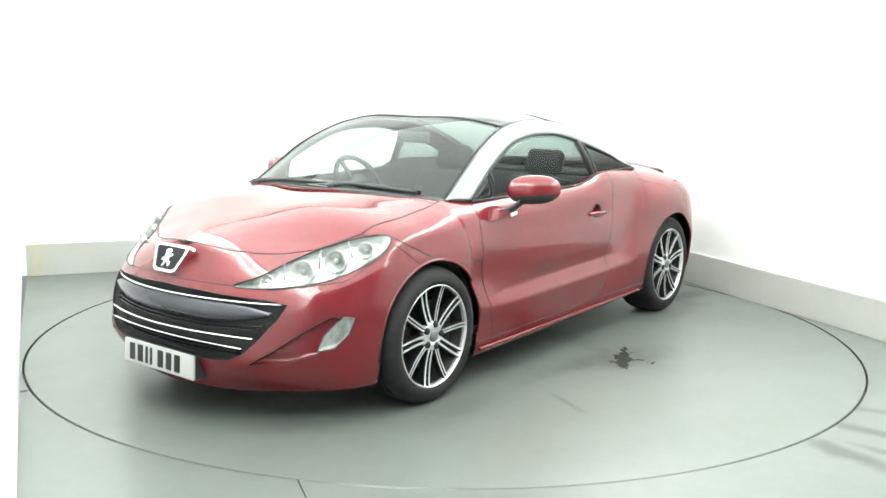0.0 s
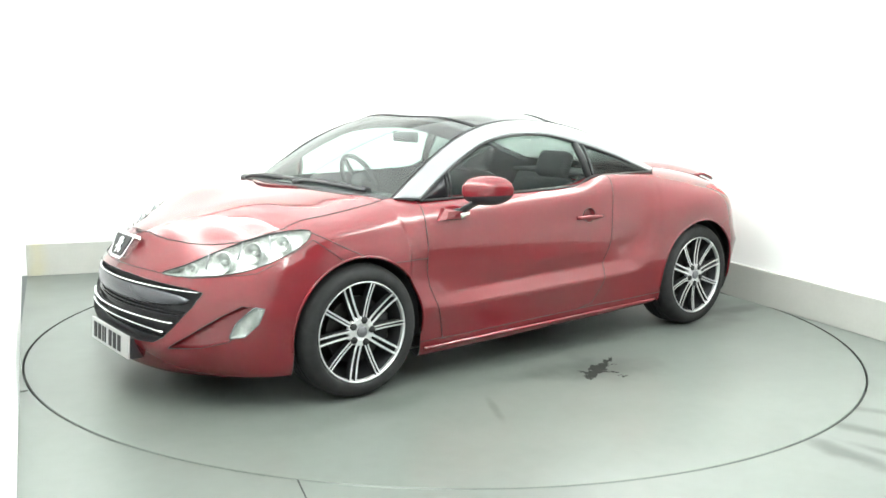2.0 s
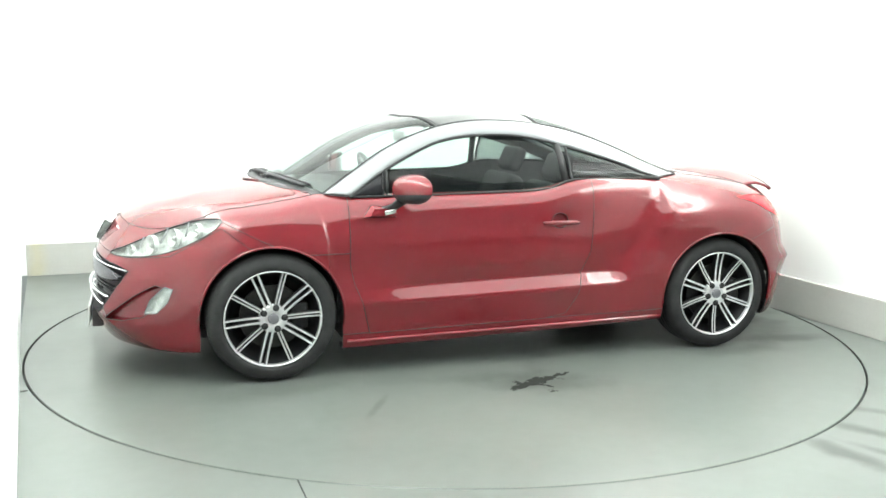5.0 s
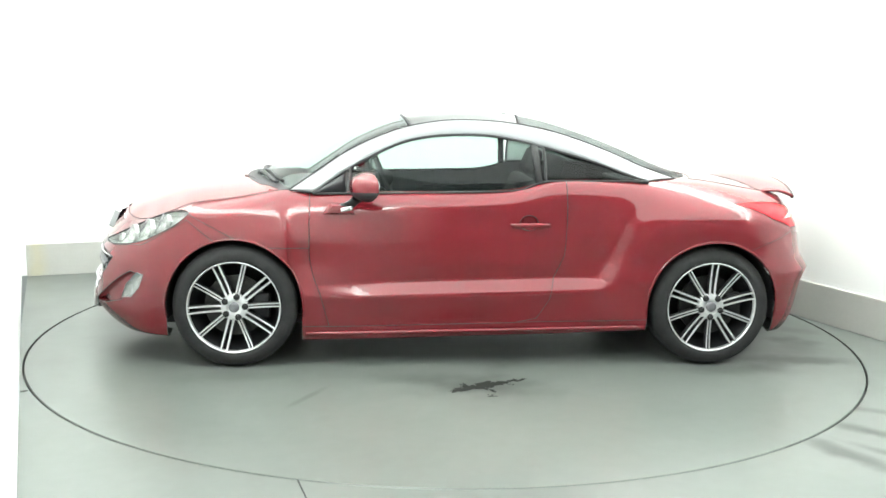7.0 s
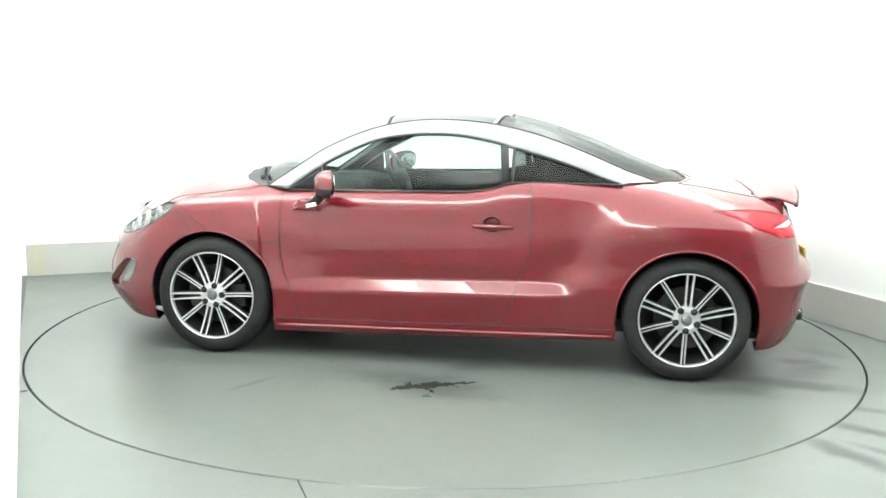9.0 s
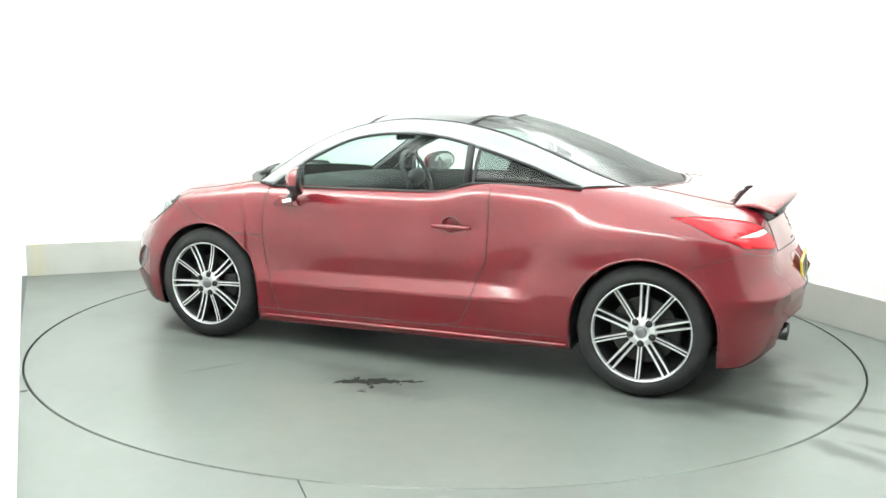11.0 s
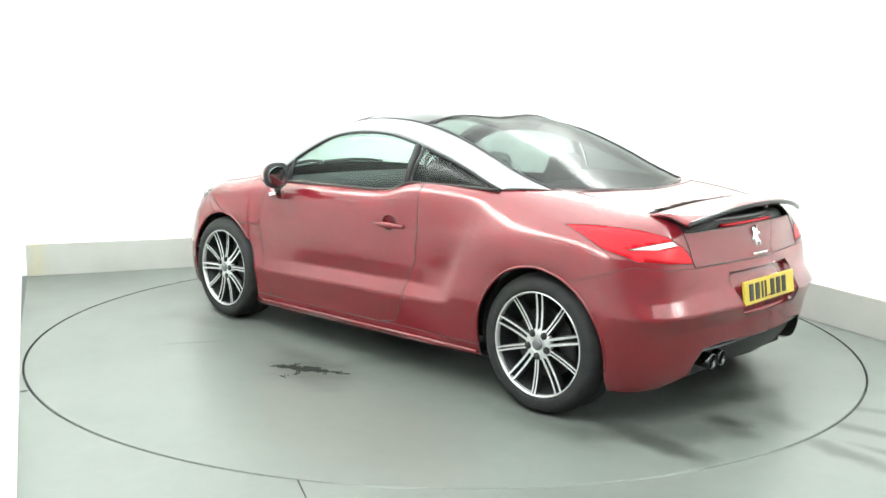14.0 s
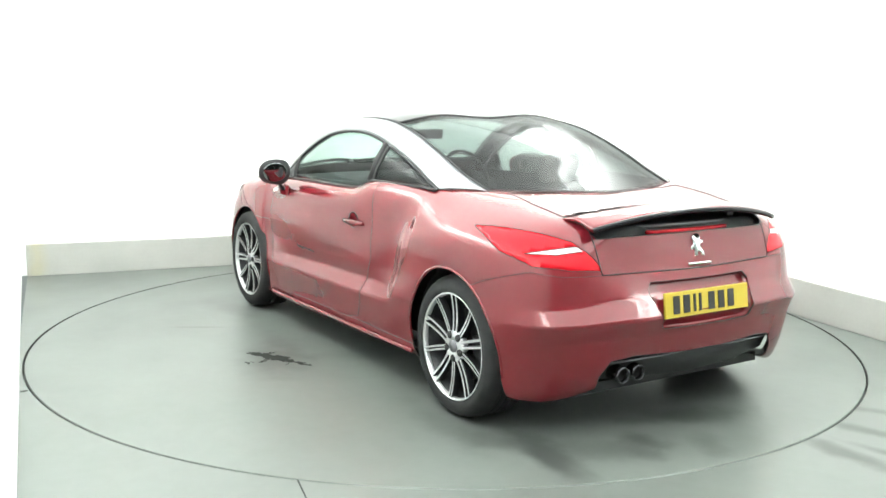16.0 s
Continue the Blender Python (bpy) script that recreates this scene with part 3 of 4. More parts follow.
# tail lamp
T = Vector((-0.72, 0.62, 0.30)).normalized()
TU = Vector((0, 0, 1)).cross(T).normalized()
TV = T.cross(TU)
TAIL = [(-1.43, .868, .915), (-1.56, .80, .915), (-1.70, .70, .895), (-1.80, .615, .865), (-1.855, .555, .81), (-1.90, .52, .752), (-1.845, .655, .752), (-1.76, .79, .768), (-1.62, .865, .82)]
tail_skin = carve(shell, seen(TAIL, TU, TV), TU, TV, lambda c: c.x < -1.2 and c.z > .6)
# door
DOOR = [(.905, 1.2), (.905, .60), (.885, .50), (.845, .40), (.82, .30), (.80, .225), (-.20, .245), (-.33, .27), (-.395, .38), (-.42, .50), (-.475, .62), (-.485, .80), (-.475, 1.2)]
door_skin = carve(shell, DOOR, *SIDE, lambda c: c.y > .75)
# dish behind the door handle
dish_skin = carve(door_skin, [(-.275 + .05 * math.cos(a), .797 + .042 * math.sin(a)) for a in np.linspace(0, 2 * math.pi, 20)[:-1]], *SIDE, lambda c: c.y > .75)
# front bumper, front wing, rear bumper
BUMPER = [(2.5, -.1), (2.5, .64), (2.2, .64), (2.02, .62), (1.80, .655), (1.55, .80), (1.42, .70), (1.30, .66), (1.30, -.1)]
wing = [(1.62, 1.2), (1.62, .80), (1.555, .835), (1.40, .755), (1.2, .66), (.94, .655), (.905, .655), (.905, 1.2)]
wing_skin = carve(shell, wing, *SIDE, lambda c: c.y > .3 and c.x > .8 and c.z > .6)
REARB = [(-2.5, -.1), (-2.5, .732), (-1.85, .732), (-1.76, .75), (-1.60, .70), (-1.50, .66), (-1.50, -.1)]
rear_bumper_skin = carve(shell, REARB, *SIDE, lambda c: c.x < -1.3)
PLATE = [(-.1, .690), (.29, .690), (.315, .66), (.275, .505), (.255, .495), (-.1, .495)]
carve(rear_bumper_skin, [(-.1, .385), (.15, .380), (.38, .385), (.50, .368), (.545, .30), (.55, -.1), (-.1, -.1)], *FACE, lambda c: c.x < -1.7).free()
plate_skin = carve(rear_bumper_skin, PLATE, *FACE, lambda c: c.x < -1.7)
bumper_skin = carve(shell, BUMPER, *SIDE, lambda c: c.x > 1.3)
SILL = [(.96, .0), (.96, .225), (-.96, .262), (-.96, 0)]
sill_skin = carve(shell, SILL, *SIDE, lambda c: c.y > .5)


def pair(name, bm, mat, parent=None, label="", t=0.006, skin=False, seam=0.0021):
    """The panel of each side, with its joint line."""
    obs = []
    for b in (mirrored(bm), bm):
        if seam:
            lines = seams(b, seam)
        ob = panel(name, b, mat, parent or car, label, t) if skin else part(name, b, mat, parent or car, label)
        if t and not skin:
            thick(ob, t)
        if seam:
            for s in lines:
                part("panel_gap", s, SEAL, ob)
        obs.append(ob)
    return obs


def whole(name, bm, mat, label="", t=0.006, skin=False, seam=0.0014):
    if seam:
        lines = seams(bm, seam)
        lines += [mirrored(s) for s in lines]
    ob = panel(name, both(bm), mat, car, label, t) if skin else part(name, both(bm), mat, car, label)
    if t and not skin:
        thick(ob, t)
    if seam:
        for s in lines:
            part("panel_gap", s, SEAL, ob)
    return ob


hood = whole("hood", hood_skin, PAINT, skin=True, seam=0.0027)
boot_lid = whole("boot_lid", lid_skin, PAINT, skin=True, seam=0.003)
front_bumper = whole("front_bumper", bumper_skin, PAINT, skin=True, seam=0.002)
rear_bumper = whole("rear_bumper", rear_bumper_skin, PAINT, skin=True, seam=0.0012)
wings = pair("front_wing", wing_skin, PAINT, skin=True, seam=0.0023)
doors = pair("door", door_skin, PAINT, skin=True)
sills = pair("sill", sill_skin, PAINT, skin=True, seam=0.002)
quarter_skin = take(shell, [f for f in shell.faces if f.calc_center_median().x < .9])
wing_foot = take(quarter_skin, [f for f in quarter_skin.faces if f.calc_center_median().x > .3])
pair("wing_foot", wing_foot, PAINT, skin=True, seam=0)
pair("rear_quarter", quarter_skin, PAINT, skin=True, seam=0)
whole("nose_panel", shell, PAINT, skin=True, seam=0)

# ---- glasshouse ----
LOW = [(.885, .785, .938), (.71, .755, 1.06), (.55, .73, 1.148), (.40, .705, 1.213), (.25, .69, 1.243), (.10, .683, 1.253), (-.06, .683, 1.25), (-.21, .69, 1.228),
       (-.37, .70, 1.19), (-.53, .712, 1.148), (-.69, .728, 1.10), (-.84, .742, 1.045), (-.945, .752, 1.014)]
UP = [(1.03, .715, .944), (.86, .69, 1.06), (.70, .665, 1.165), (.53, .635, 1.245), (.36, .61, 1.30), (.15, .595, 1.333), (-.06, .59, 1.333), (-.25, .592, 1.315),
      (-.43, .60, 1.28), (-.61, .605, 1.225), (-.79, .61, 1.157), (-.97, .607, 1.082), (-1.163, .592, 1.016)]
BUB = [(1.19, 0.4, 0.98), (0.97, 0.38, 1.104), (0.76, 0.36, 1.213), (0.57, 0.345, 1.295), (0.39, 0.335, 1.343), (0.16, 0.325, 1.373), (-0.07, 0.325, 1.375),
       (-0.27, 0.325, 1.358), (-0.46, 0.325, 1.318), (-0.66, 0.325, 1.256), (-0.86, 0.325, 1.183), (-1.07, 0.33, 1.095), (-1.28, 0.34, 1.018)]
CEN = [(1.265, 0, 0.988), (1.03, 0, 1.114), (0.8, 0, 1.224), (0.6, 0, 1.3), (0.4, 0, 1.343), (0.16, 0, 1.363), (-0.08, 0, 1.364),
       (-0.28, 0, 1.345), (-0.47, 0, 1.308), (-0.68, 0, 1.248), (-0.89, 0, 1.175), (-1.1, 0, 1.089), (-1.33, 0, 1.008)]
KS = 8
low, up, bub, cen = (catmull(c, KS) for c in (LOW, UP, BUB, CEN))
roof_grid = []
for i in range(len(up)):
    col = [up[i], bub[i], cen[i]]
    roof_grid.append(catmull(col, 8, None, bub[i] * np.array((1, -1, 1))))


def strip(i0, i1):
    bm = grid_mesh(roof_grid[i0:i1 + 1])
    bmesh.ops.recalc_face_normals(bm, faces=bm.faces[:])
    if sum(f.normal.z for f in bm.faces) < 0:
        bmesh.ops.reverse_faces(bm, faces=bm.faces[:])
    return bm


windscreen = whole("windscreen", strip(0, 4 * KS), GLASS, "clear curved windscreen", t=0.005, seam=0.006)
roof = whole("roof", strip(4 * KS, 7 * KS), GLOSSBLACK, "gloss black double-bubble roof panel", t=0.02, seam=0.003)
rear_window = whole("rear_window", strip(7 * KS, 12 * KS), DARKGLASS, "dark tinted double-bubble rear window", t=0.005, seam=0.007)
for ob in (windscreen, rear_window):
    ob.visible_shadow = False


def make_arch():
    """One silver roof arch with a rounded section."""
    G = []
    for a, b in zip(low, up):
        n = np.array((0.0, 0.55, 0.35))
        row = []
        for k in range(9):
            t = k / 8
            bulge = 0.030 * (1 - (2 * t - 1) ** 4)
            row.append(a * (1 - t) + b * t + n * bulge)
        G.append(row)
    bm = grid_mesh(G)
    bmesh.ops.recalc_face_normals(bm, faces=bm.faces[:])
    if sum(f.normal.y for f in bm.faces) < 0:
        bmesh.ops.reverse_faces(bm, faces=bm.faces[:])
    return bm


arches = pair("roof_arch", make_arch(), SILVER, label="satin silver roof arch", t=0.03, seam=0.004)


def belt(x):
    """Height and half width of the lower edge of the side glass."""
    xs = [-1.0, -.45, -.36, -.31, -.26, -.15, .4, .9]
    return float(np.interp(x, xs, [1.018, 1.018, 1.016, 1.0, .972, .960, .945, .938])), float(np.interp(x, xs, [.765, .80, .81, .812, .813, .815, .80, .785]))


def make_glass(x0, x1):
    G = []
    for p in low:
        if x1 - 1e-6 <= p[0] <= x0 + 1e-6:
            z, y = belt(p[0])
            z = min(z, p[2] - 0.001)
            foot = np.array((p[0], y - 0.004, z - 0.004))
            head = np.array((p[0], p[1] + 0.004, p[2] + 0.004))
            G.append([foot * (1 - k / 6) + head * k / 6 + np.array((0, 0.012 * (1 - (k / 3 - 1) ** 2), 0)) for k in range(7)])
    bm = grid_mesh(G)
    bmesh.ops.recalc_face_normals(bm, faces=bm.faces[:])
    if sum(f.normal.y for f in bm.faces) < 0:
        bmesh.ops.reverse_faces(bm, faces=bm.faces[:])
    return bm


for ob in pair("side_window", make_glass(.70, -.335), SIDEGLASS, label="tinted door glass", t=0.004, seam=0.008):
    ob.visible_shadow = False
for ob in pair("quarter_window", make_glass(-.36, -.945), PRIVACY, label="dark tinted quarter glass", t=0.004, seam=0.009):
    ob.visible_shadow = False
pair("mirror_triangle", make_glass(.885, .69), GLOSSBLACK, label="gloss black window corner", t=0.01, seam=0.005)
trim = bmesh.new()
tube_bm(trim, [(x, belt(x)[1] + 0.004, belt(x)[0]) for x in np.linspace(.885, -.945, 40)], 0.007, 6)
pair("waist_seal", trim, SEAL, t=0, seam=0)


# ---- wheels ----
def make_wheel(cx, side):
    """Alloy wheel: five paired and five single spokes."""
    s = 1 if side > 0 else -1
    # drum and disc behind the spokes
    hub = spin([(0.0, -.03), (.075, -.03), (.08, -.055), (.165, -.055), (.165, -.08), (.09, -.08), (.08, -.17), (.0, -.17)], 48)
    wheel = part("wheel", hub, STEEL, car, "ten-spoke alloy wheel with low-profile tyre")
    sharp(wheel)
    tyre = spin([(.246, .008), (.252, .020), (.270, .026), (.294, .023), (.315, .010), (.327, -.012), (.3335, -.045), (.334, -.058), (.327, -.060), (.327, -.068), (.334, -.070), (.334, -.094), (.327, -.096), (.327, -.104), (.334, -.106), (.334, -.130), (.327, -.132), (.327, -.140), (.334, -.142), (.3335, -.175), (.325, -.205), (.30, -.222), (.26, -.22), (.24, -.20), (.236, -.10), (.240, 0.0), (.246, .008)], 96)
    part("tyre", tyre, RUBBER, wheel)
    rim = spin([(.2515, .012), (.2485, .019), (.2435, .018), (.240, .006), (.237, -.008)], 96)
    part("rim", rim, ALLOY, wheel)
    barrel = spin([(.2515, .008), (.2375, -.004), (.2185, -.10), (.17, -.16), (.0, -.165)], 64)
    part("barrel", barrel, ALLOYDARK, wheel)
    boss = spin([(.0, .004), (.040, .004), (.043, .006), (.066, .004), (.074, -.004), (.075, -.02), (.055, -.05), (0, -.05)], 60)
    sharp(part("boss", boss, ALLOY, wheel))
    cap = spin([(.0, .0165), (.020, .016), (.027, .012), (.028, .004)], 30)
    part("centre_cap", cap, SATIN, wheel)

    def bar(ang, off0, off1, w, mat, name):
        bm = bmesh.new()
        r0, r1 = .050, .244
        sec = []
        for k in range(6):
            t = k / 5
            r = r0 + (r1 - r0) * t
            o = off0 + (off1 - off0) * t
            y = .004 + .012 * t * t - .006 * math.sin(math.pi * t)
            ww = w * (1.15 - 0.25 * t)
            sec.append([(r, o - ww / 2, y - .006), (r, o - ww * .36, y), (r, o + ww * .36, y), (r, o + ww / 2, y - .006), (r, o + ww * .42, y - .035), (r, o - ww * .42, y - .035)])
        V = []
        c, n = math.cos(ang), math.sin(ang)
        for row in sec:
            V.append([bm.verts.new((a * c - b * n, h, a * n + b * c)) for a, b, h in row])
        for A, B in zip(V, V[1:]):
            for q in range(6):
                bm.faces.new((A[q], A[(q + 1) % 6], B[(q + 1) % 6], B[q]))
        bm.faces.new(V[0])
        bm.faces.new(V[-1][::-1])
        bmesh.ops.recalc_face_normals(bm, faces=bm.faces[:])
        ob = part(name, bm, mat, wheel, smooth=False)
        ob.data.materials.append(ALLOYDARK)     # only the machined front is bright
        for f in ob.data.polygons:
            f.material_index = 0 if f.normal.y > .55 else 1

    for k in range(5):
        a = 2 * math.pi * k / 5 + radians(-4 if cx > 0 else 20)
        bar(a, -.0125, -.0165, .0155, ALLOY, "spoke")
        bar(a, .0125, .0165, .0155, ALLOY, "spoke")
        a2 = a + math.pi / 5
        bar(a2, 0.0072, .0085, .0115, ALLOY, "spoke")
        bar(a2, -0.0072, -.0085, .0115, ALLOY, "spoke")
        bolt = spin([(0, .0095), (.0165, .0095), (.018, .002)], 16)
        for v in bolt.verts:
            v.co += Vector((.057 * math.cos(a2), 0, .057 * math.sin(a2)))
        part("wheel_bolt", bolt, SEAL, wheel)
    cal = bmesh.new()
    box(cal, -.185, -.09, -.095, -.035, -.07, .07, None, .014)
    part("brake_caliper", cal, ALLOYDARK, wheel)
    wheel.matrix_basis = Matrix.Translation((cx, .878 * s, .334)) @ (Matrix.Identity(4) if s > 0 else Matrix.Rotation(math.pi, 4, "Z"))
    return wheel


for cx in (1.306, -1.306):
    for side in (1, -1):
        make_wheel(cx, side)


def make_liner(cx, side):
    rows = []
    for k in range(25):
        a = radians(-12 + 204 * k / 24)
        r = RA + 0.004
        rows.append([(cx + r * math.cos(a), side * y, .334 + r * math.sin(a)) for y in (.850, .80, .60)])
    bm = grid_mesh(rows)
    cap = [v for v in bm.verts if abs(abs(v.co.y) - .60) < 1e-4]
    cap.sort(key=lambda v: math.atan2(v.co.z - .334, v.co.x - cx) % 6.3 if math.atan2(v.co.z - .334, v.co.x - cx) > -1 else 0)
    cap.sort(key=lambda v: -math.atan2(v.co.z - .20, v.co.x - cx))
    bm.faces.new(cap)
    part("arch_liner", bm, SEAL, car)


for cx in (1.306, -1.306):
    for side in (1, -1):
        make_liner(cx, side)
pan = bmesh.new()
box(pan, -1.80, 1.95, -.60, .60, .185, .23)
box(pan, -.93, .93, -.80, .80, .182, .24)
part("floor_pan", pan, SEAL, car, smooth=False)

# rolled edge round each wheel opening
for cx in (1.306, -1.306):
    for side in (1, -1):
        pts = []
        for k in range(41):
            a = radians(-8 + 196 * k / 40)
            x, z = cx + (RA + .003) * math.cos(a), .334 + (RA + .003) * math.sin(a)
            hit = TREE.ray_cast(Vector((x, 2.0, z)), Vector((0, -1, 0)))[0]
            if hit:
                pts.append((x, side * (hit.y - .003), z))
        if len(pts) > 3:
            part("arch_lip", tube_bm(bmesh.new(), pts, .007, 8), PAINT, car)

# rounded strip along each sill
for side in (1, -1):
    pts = [(x, side * (.888 - .004 * abs(x)), .205 - .018 * x) for x in np.linspace(.925, -.93, 24)]
    part("sill_strip", tube_bm(bmesh.new(), pts, .011, 8), PAINT, car)


# ---- lamps, grille and fittings of the car ----
def pocket(src, push, shrink=1.0):
    """The cut-out skin sunk by push, with side walls up to its old border."""
    push = Vector(push)
    bmesh.ops.remove_doubles(src, verts=src.verts[:], dist=0.0015)
    n = max(1, len(src.verts))
    mid = sum((v.co for v in src.verts), Vector()) / n
    out = bmesh.new()
    new_v = {}
    for v in src.verts:
        new_v[v] = out.verts.new(mid + (v.co - mid) * shrink + push if shrink != 1.0 else v.co + push)
    for f in src.faces:
        out.faces.new([new_v[v] for v in f.verts])
    rim = {}
    for e in src.edges:
        if len(e.link_faces) == 1:
            a, b = e.verts
            if abs(a.co.y) < 1e-4 and abs(b.co.y) < 1e-4:
                continue
            for v in (a, b):
                if v not in rim:
                    rim[v] = out.verts.new(v.co)
            out.faces.new((rim[a], rim[b], new_v[b], new_v[a]))
    bmesh.ops.recalc_face_normals(out, faces=out.faces[:])
    return out


def turned(profile, n, m):
    """A turned body about its own axis, set down at the pose m."""
    bm = spin(profile, n)
    for v in bm.verts:
        v.co = m @ v.co
    return bm


def facing(p, d):
    """A pose at p whose y axis points along d."""
    return Matrix.Translation(p) @ Vector(d).to_track_quat("Y", "Z").to_matrix().to_4x4()


def bar_on(bm, pts, w, h):
    """A flat bar of depth w and height h along points."""
    rows = []
    for p in pts:
        x, y, z = p
        rows.append([bm.verts.new((x + dx, y, z + dz)) for dx, dz in ((w / 2, h * .3), (w / 2, -h * .3), (w * .2, -h / 2), (-w / 2, -h / 2), (-w / 2, h / 2), (w * .2, h / 2))])
    for A, B in zip(rows, rows[1:]):
        for q in range(6):
            bm.faces.new((A[q], A[(q + 1) % 6], B[(q + 1) % 6], B[q]))
    bm.faces.new(rows[0])
    bm.faces.new(rows[-1][::-1])
    bmesh.ops.recalc_face_normals(bm, faces=bm.faces[:])
    return bm


def nose(y, z):
    """How far forward the nose reaches at a height and distance from the middle."""
    i = int(np.argmin(np.abs(GRID_Y[:, :] - abs(y)) + 2.0 * np.abs(GRID_Z - z) + 5.0 * (GRID_X < 1.5)))
    return float(GRID_X.flat[i])


GRID_X, GRID_Y, GRID_Z = (np.array([[p[k] for p in col] for col in GRID]) for k in range(3))


def nose_line(z_of_y, y1, n=33, out=0.0):
    ys = np.linspace(-y1, y1, n)
    xs = np.array([nose(y, z_of_y(abs(y))) for y in ys])
    for _ in range(6):
        xs[1:-1] = (xs[:-2] + 2 * xs[1:-1] + xs[2:]) / 4
    return [(float(x) + out, float(y), z_of_y(abs(y))) for x, y in zip(xs, ys)]


# headlamps
for s in (1, -1):
    skin = headlamp_skin.copy() if s > 0 else mirrored(headlamp_skin)
    d = Vector((D.x, s * D.y, D.z))
    bowl = pocket(skin, -0.034 * d, 0.88)
    lamp = part("headlamp", bowl, REFLECTOR, car, "large clear swept-back headlamp")
    lines = seams(skin, 0.003)
    cover = part("lens", skin, LAMPGLASS, lamp, "clear lamp cover")
    thick(cover, 0.003)
    cover.visible_shadow = False
    for q in lines:
        part("lamp_seal", q, SEAL, lamp)
    for bx, by, bz, r in ((1.885, .60, .688, .050), (1.775, .695, .735, .046), (1.985, .475, .645, .030), (1.665, .775, .782, .034)):
        m = facing((bx, s * by, bz), (0.85, s * 0.45, 0.15))
        part("reflector_bowl", turned([(0, -.020), (r * .35, -.017), (r * .75, -.004), (r, .012), (r * 1.05, .012), (r * 1.08, -.01)], 28, m), REFLECTOR, lamp)
        part("bulb", turned([(0, .008), (r * .22, .004), (r * .3, -.01), (r * .3, -.026)], 14, m), REFLECTOR, lamp)
    for a, b in (((1.84, .655, .705), (1.80, .63, .78)), ((1.72, .745, .75), (1.70, .70, .815)), ((1.95, .55, .655), (1.92, .52, .72))):
        fin = bmesh.new()
        tube_bm(fin, [(a[0], s * a[1], a[2]), (b[0], s * b[1], b[2])], 0.004, 6)
        part("lamp_divider", fin, SATIN, lamp)

# grille
mouth = both(pocket(grille_skin, (-0.07, 0, 0), 1.0))
grille = part("grille", mouth, PLASTIC, car, "wide black grille with bright horizontal bars")
wide = lambda y: .520 - .02 * y + .03 * y * y
bm = bmesh.new()
line = nose_line(wide, .570, 33, -.034)
part("centre_bar", grid_mesh([[(x + .022 * math.cos(a), y, z + .044 * (1 - .8 * abs(y / .57) ** 5) * math.sin(a)) for a in np.linspace(-1.75, 1.75, 13)] for x, y, z in line]),
     GREYBAR, grille, "broad dark satin bar with a rounded front")
for z0, bend, y1, h in ((.572, -.03, .60, .008), (.424, -.03, .52, .007), (.383, -.06, .475, .007)):
    bm = bmesh.new()
    bar_on(bm, nose_line(lambda y: z0 + bend * y * y, y1, 33, -.010), .022, h)
    part("chrome_bar", bm, CHROME, grille)
for z0 in (.335, .352, .404, .445, .462):
    bm = bmesh.new()
    bar_on(bm, nose_line(lambda y: z0, .43 + (z0 - .33) * .8, 25, -.04), .02, .006)
    part("grille_slat", bm, GLOSSBLACK, grille)

# fog lamps
for s in (1, -1):
    skin = fog_skin.copy() if s > 0 else mirrored(fog_skin)
    lamp = part("fog_lamp", pocket(skin, (-0.03, -s * .012, 0), 0.9), REFLECTOR, car, "upright silver fog lamp")
    for q in seams(skin, 0.003):
        part("lamp_rim", q, SATIN, lamp)
    cov = part("lens", skin, LAMPGLASS, lamp, "clear lamp cover")
    thick(cov, .003)
    cov.visible_shadow = False
    m = facing((1.825, s * .752, .425), (0.85, s * 0.5, 0))
    part("reflector_bowl", turned([(0, -.018), (.012, -.015), (.024, -.004), (.030, .010), (.033, .010), (.033, -.01)], 24, m), SATIN, lamp)
    part("bulb", turned([(0, .004), (.008, .002), (.010, -.008), (.010, -.016)], 12, m), WHITELAMP, lamp)

for s in (1, -1):
    skin = wedge_skin.copy() if s > 0 else mirrored(wedge_skin)
    part("bumper_scoop", pocket(skin, (-.030, -s * .010, .0), .93), PAINT, front_bumper)

# plain emblem shape for both badges
EMBLEM = [(-.010, .050), (.006, .054), (.020, .046), (.024, .034), (.016, .026), (.032, .020), (.040, .026), (.038, .010), (.020, .008), (.018, -.008),
          (.034, -.022), (.040, -.044), (.026, -.046), (.022, -.030), (.004, -.022), (-.004, -.044), (-.020, -.050), (-.014, -.030), (-.018, -.010),
          (-.032, -.020), (-.036, -.006), (-.020, .006), (-.016, .024), (-.024, .036)]


def emblem(m, scale):
    """A flat plain emblem with an uneven outline, its front along -y of the pose m."""
    bm = bmesh.new()
    front = [bm.verts.new(m @ Vector((a * scale, -.003, b * scale))) for a, b in EMBLEM]
    back = [bm.verts.new(m @ Vector((a * scale, .003, b * scale))) for a, b in EMBLEM]
    bm.faces.new(front)
    for i in range(len(front)):
        j = (i + 1) % len(front)
        bm.faces.new((front[i], front[j], back[j], back[i]))
    bmesh.ops.triangulate(bm, faces=bm.faces[:])
    bmesh.ops.recalc_face_normals(bm, faces=bm.faces[:])
    return bm


# front badge: plain shield
SHIELD = [(-.115, .070), (.115, .070), (.125, .058), (.085, -.052), (.060, -.066), (-.060, -.066), (-.085, -.052), (-.125, .058)]


